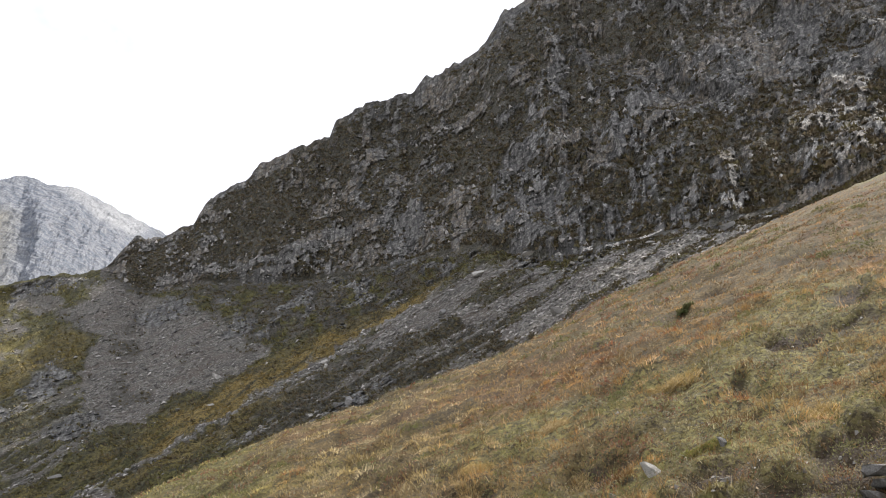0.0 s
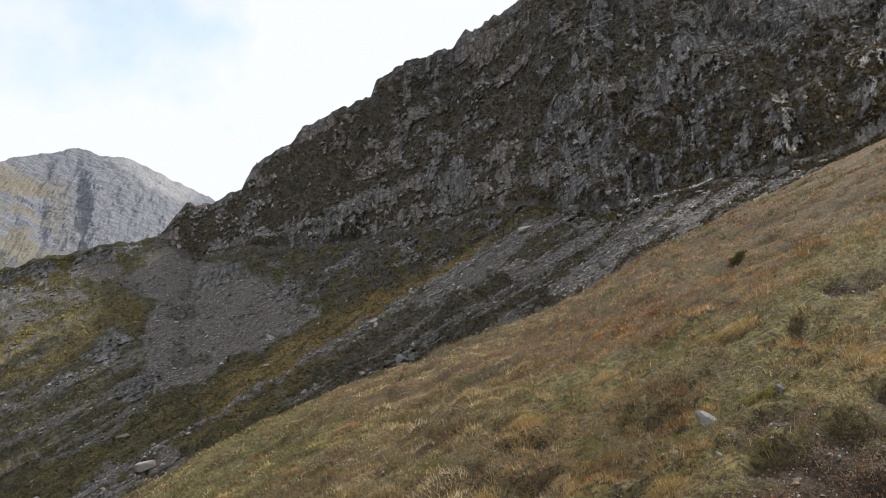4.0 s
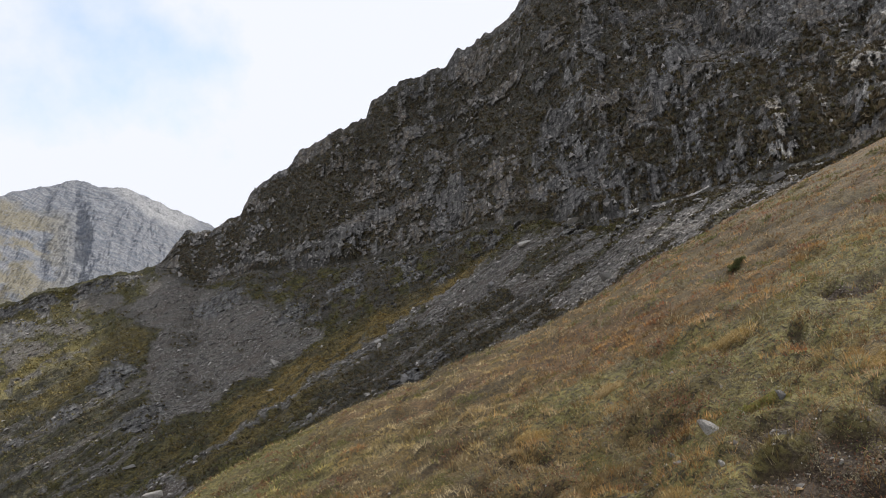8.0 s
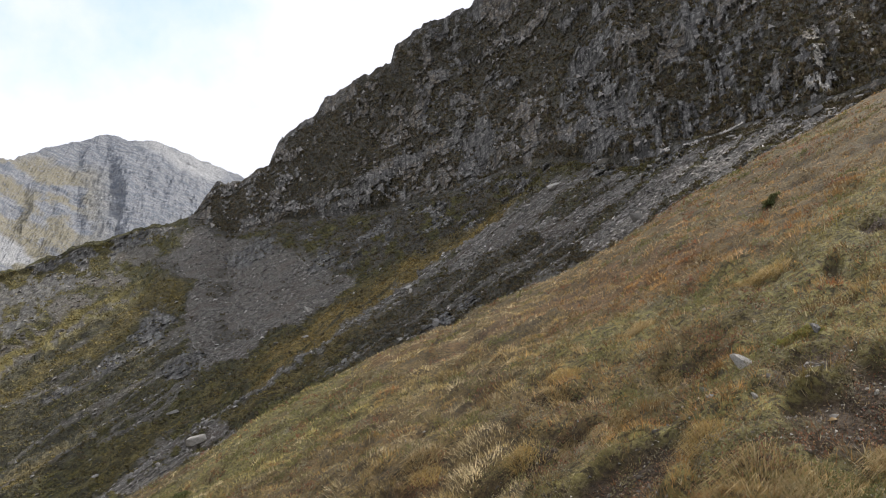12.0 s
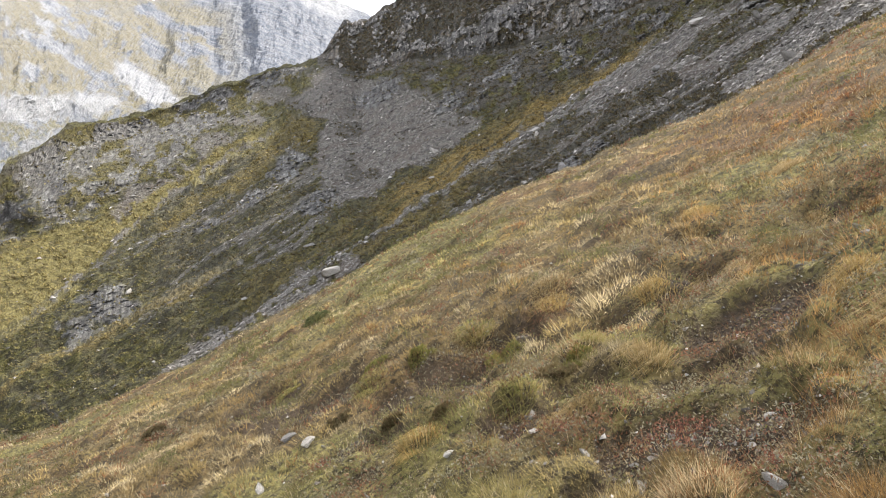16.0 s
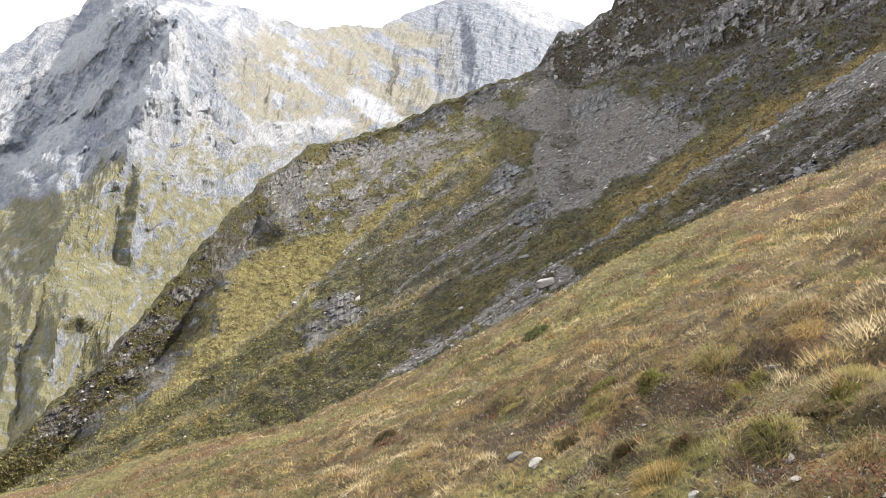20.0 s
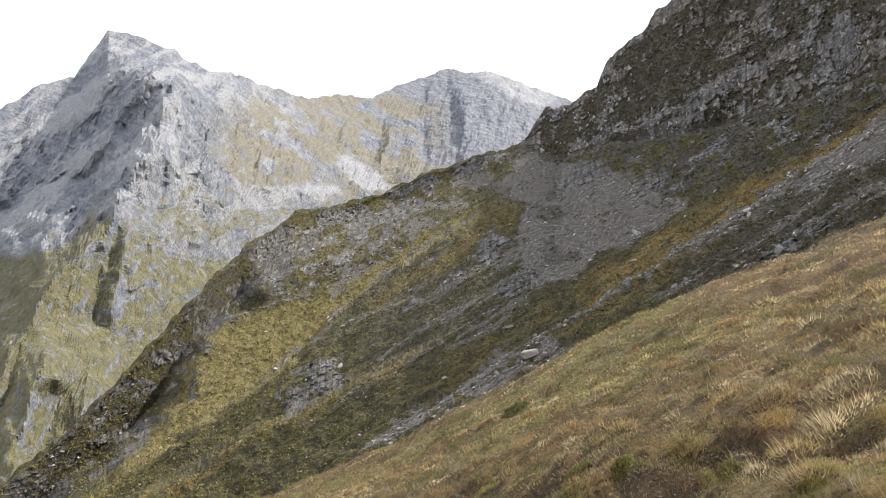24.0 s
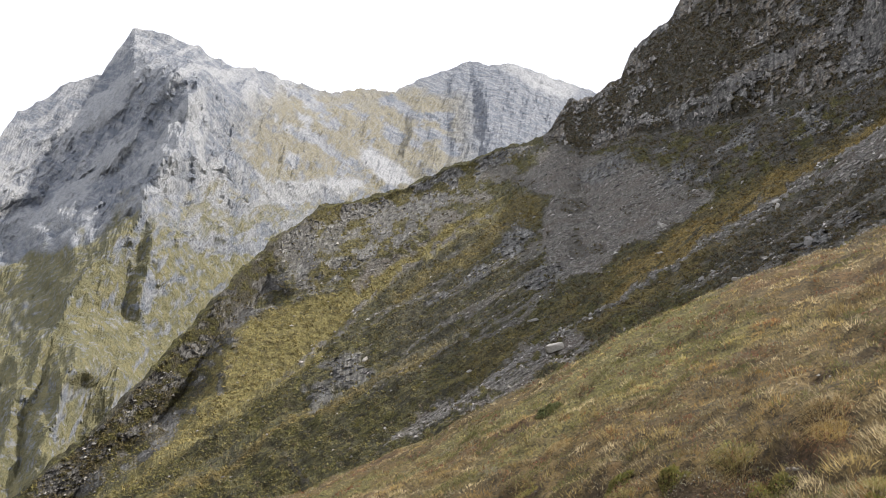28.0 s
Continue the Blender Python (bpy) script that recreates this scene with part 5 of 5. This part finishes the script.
for group_ in big:
    for x_, y_, z_ in zip(*group_):
        size = 0.4 + 0.25 * float(rng.pareto(2.5))
        stone("boulder", int(rng.integers(0, 6)), M_GREY if rng.random() < 0.7 else M_PALE, (x_, y_, z_ + 0.2 * size), min(size, 1.6),
              (rng.uniform(-20, 20), rng.uniform(-40, 0), rng.uniform(0, 360)), "grey angular boulder among scree", "boulder", "boulders on the mountainside")

# on the near slope
for x_, y_, size, shape, pale_, turn in NEAR_STONES:
    stone("stone", shape, M_PALE if pale_ else M_GREY, (x_, y_, ground_z(x_, y_) + 0.32 * size), size, (0, -18, turn),
          "pale weathered stone lying in the grass" if pale_ else "grey flat stone half sunk in turf", "stone", "stones on the grass slope")

# a small stack of flat slabs
x_, y_ = near_point(46.6, -2.2, True)
z_ = ground_z(x_, y_)
for k, (sz, dx) in enumerate([(0.105, 0.0), (0.095, 0.012), (0.125, -0.012)]):
    stone("slab", 3, M_GREY, (x_ + dx, y_, z_ + 0.02 + 0.055 * k), sz, (0, 0, 40 * k), "flat grey stone slab in a small stack", "stone", "stacked slabs")


# ---- single tussocks, shrubs and moss cushions on the near slope ----
def tussock(az_, el_, wide, tall, tones, label, category, group, name, leafy=False, blades=420):
    """One plant: a spray of drooping blades, or a low dome of small leaves."""
    x_, y_ = near_point(az_, el_, True)
    n = blades
    turn = rng.uniform(0, 2 * math.pi, n)
    rad = wide * np.sqrt(rng.random(n))
    if leafy:
        rad = rad * np.clip(0.8 + 0.5 * vnoise(2 * np.cos(turn) + x_, 2 * np.sin(turn) + y_, 0 * turn, 173), 0.62, 1.2)
    if leafy:
        px, py = x_ + rad * np.cos(turn), y_ + rad * np.sin(turn)
        dome = tall * np.sqrt(np.clip(1 - (rad / wide) ** 2, 0, 1)) * (0.45 + 0.9 * np.abs(vnoise(px * 13, py * 13, 0 * px, 171)))
        base = np.stack([px, py, ground_at(px, py) + dome * rng.uniform(0.35, 1.0, n)], -1)
        way = rng.normal(0, 0.7, (n, 3)) + np.array([0, 0, 0.5])
        length, width, sag = rng.uniform(0.012, 0.026, n), rng.uniform(0.0035, 0.007, n), 0 * turn
    else:
        px, py = x_ + 0.45 * rad * np.cos(turn), y_ + 0.45 * rad * np.sin(turn)
        base = np.stack([px, py, ground_at(px, py) - 0.01], -1)
        out = rad / wide * rng.uniform(0.3, 1.2, n)
        way = np.stack([out * np.cos(turn) - 0.15, out * np.sin(turn), rng.uniform(0.5, 1.0, n)], -1) + rng.normal(0, 0.12, (n, 3))
        length, width, sag = tall * rng.uniform(0.45, 1.1, n), rng.uniform(0.0009, 0.0017, n), rng.uniform(0.3, 1.3, n)
    way /= np.linalg.norm(way, axis=1)[:, None]
    t2 = rng.uniform(0, math.pi, n)
    side = np.stack([np.cos(t2), np.sin(t2), 0 * t2], -1)
    tone = np.array(tones)[rng.integers(0, len(tones), n)] * rng.uniform(0.7, 1.3, (n, 1))
    far_ = math.hypot(x_, y_)
    return tagged(strips(name, base, way, side, length * max(1, far_ / 9), width * max(1, far_ / 5), sag, tone, M_BLADE, 1 if leafy else 2), label, category, group)


STRAW_T = [(0.38, 0.30, 0.165), (0.33, 0.245, 0.115), (0.29, 0.195, 0.08)]
GOLD_T = [(0.36, 0.25, 0.085), (0.30, 0.19, 0.06), (0.40, 0.31, 0.14)]
GREEN_T = [(0.17, 0.18, 0.052), (0.26, 0.24, 0.08), (0.34, 0.28, 0.11)]
DARK_T = [(0.075, 0.07, 0.03), (0.10, 0.08, 0.042), (0.13, 0.09, 0.05)]
MOSS_T = [(0.17, 0.165, 0.04), (0.12, 0.135, 0.035), (0.22, 0.20, 0.06)]
BUSH_T = [(0.07, 0.095, 0.035), (0.10, 0.12, 0.05)]
for az_, el_, wide, tall, tones in [(16.2, -12.9, 0.20, 0.17, STRAW_T), (-1.3, -19.9, 0.20, 0.13, GOLD_T), (3.2, -11.8, 0.24, 0.16, STRAW_T), (20.2, -7.4, 0.2, 0.15, STRAW_T),
                                    (32.6, -8.8, 0.28, 0.20, STRAW_T), (36.0, -9.4, 0.2, 0.17, STRAW_T), (16.3, -7.6, 0.2, 0.15, GOLD_T), (35.2, 5.3, 0.26, 0.2, GOLD_T), (20.0, -1.5, 0.25, 0.15, GOLD_T),
                                    (25.6, 1.7, 0.25, 0.15, STRAW_T), (23.1, -5.7, 0.2, 0.15, STRAW_T), (38.4, -10.0, 0.2, 0.16, STRAW_T), (9.5, -8.8, 0.22, 0.14, GOLD_T), (29.8, -6.2, 0.2, 0.15, GOLD_T),
                                    (33.8, 4.6, 0.22, 0.16, GOLD_T), (19.3, -3.2, 0.22, 0.14, STRAW_T), (27.2, -2.4, 0.2, 0.13, STRAW_T), (-4.8, -15.0, 0.22, 0.12, GREEN_T), (3.3, -10.9, 0.25, 0.15, GREEN_T),
                                    (8.9, -7.7, 0.25, 0.15, STRAW_T), (-11.1, -14.8, 0.22, 0.12, GREEN_T), (12.3, -11.5, 0.2, 0.14, GREEN_T), (-14.4, -13.5, 0.25, 0.12, GREEN_T), (-18.0, -18.0, 0.2, 0.12, STRAW_T),
                                    (-8.2, -11.5, 0.25, 0.12, STRAW_T), (6.5, -16.0, 0.18, 0.13, GREEN_T), (10.5, -17.5, 0.18, 0.12, STRAW_T), (41.5, -7.5, 0.2, 0.15, STRAW_T), (44.0, 3.0, 0.2, 0.14, GOLD_T)]:
    kind_ = "golden" if tones is GOLD_T else "greenish" if tones is GREEN_T else "pale straw"
    tussock(az_, el_, wide, 0.75 * tall, tones, kind_ + " grass tussock with drooping dry blades", "grass tussock", "tussocks on the slope", "grass_tussock")
# added dark leafy clumps, in place of shadow spots under tussocks and banks
for az_, el_, wide, tall in [(-7.5, -17.7, 0.12, 0.06), (-3.4, -17.6, 0.1, 0.05), (0.6, -17.3, 0.14, 0.07), (9.0, -14.4, 0.2, 0.08), (-21, -17.0, 0.2, 0.08)]:
    tussock(az_, el_, 0.7 * wide, 0.5 * tall, DARK_T, "dark low leafy clump added for shadow in the broken turf", "shrub", "dark shrubs on the slope", "heather_bush", True, 2000)
for az_, el_, wide in [(5.3, -13.3, 0.16), (-4.7, -13.6, 0.14), (-1.0, -12.6, 0.13), (36.0, 0.6, 0.14), (11.0, -13.2, 0.1)]:
    tussock(az_, el_, wide, 0.03, MOSS_T, "bright yellow green moss cushion in the grass", "moss", "moss cushions", "moss_cushion", True, 1500)
for az_, el_, wide in [(35.2, 10.2, 0.15), (-9.0, -9.3, 0.22)]:
    tussock(az_, el_, wide, 0.07, BUSH_T, "small dark green leafy shrub on the grass slope", "shrub", "green shrubs", "green_shrub", True, 1500)
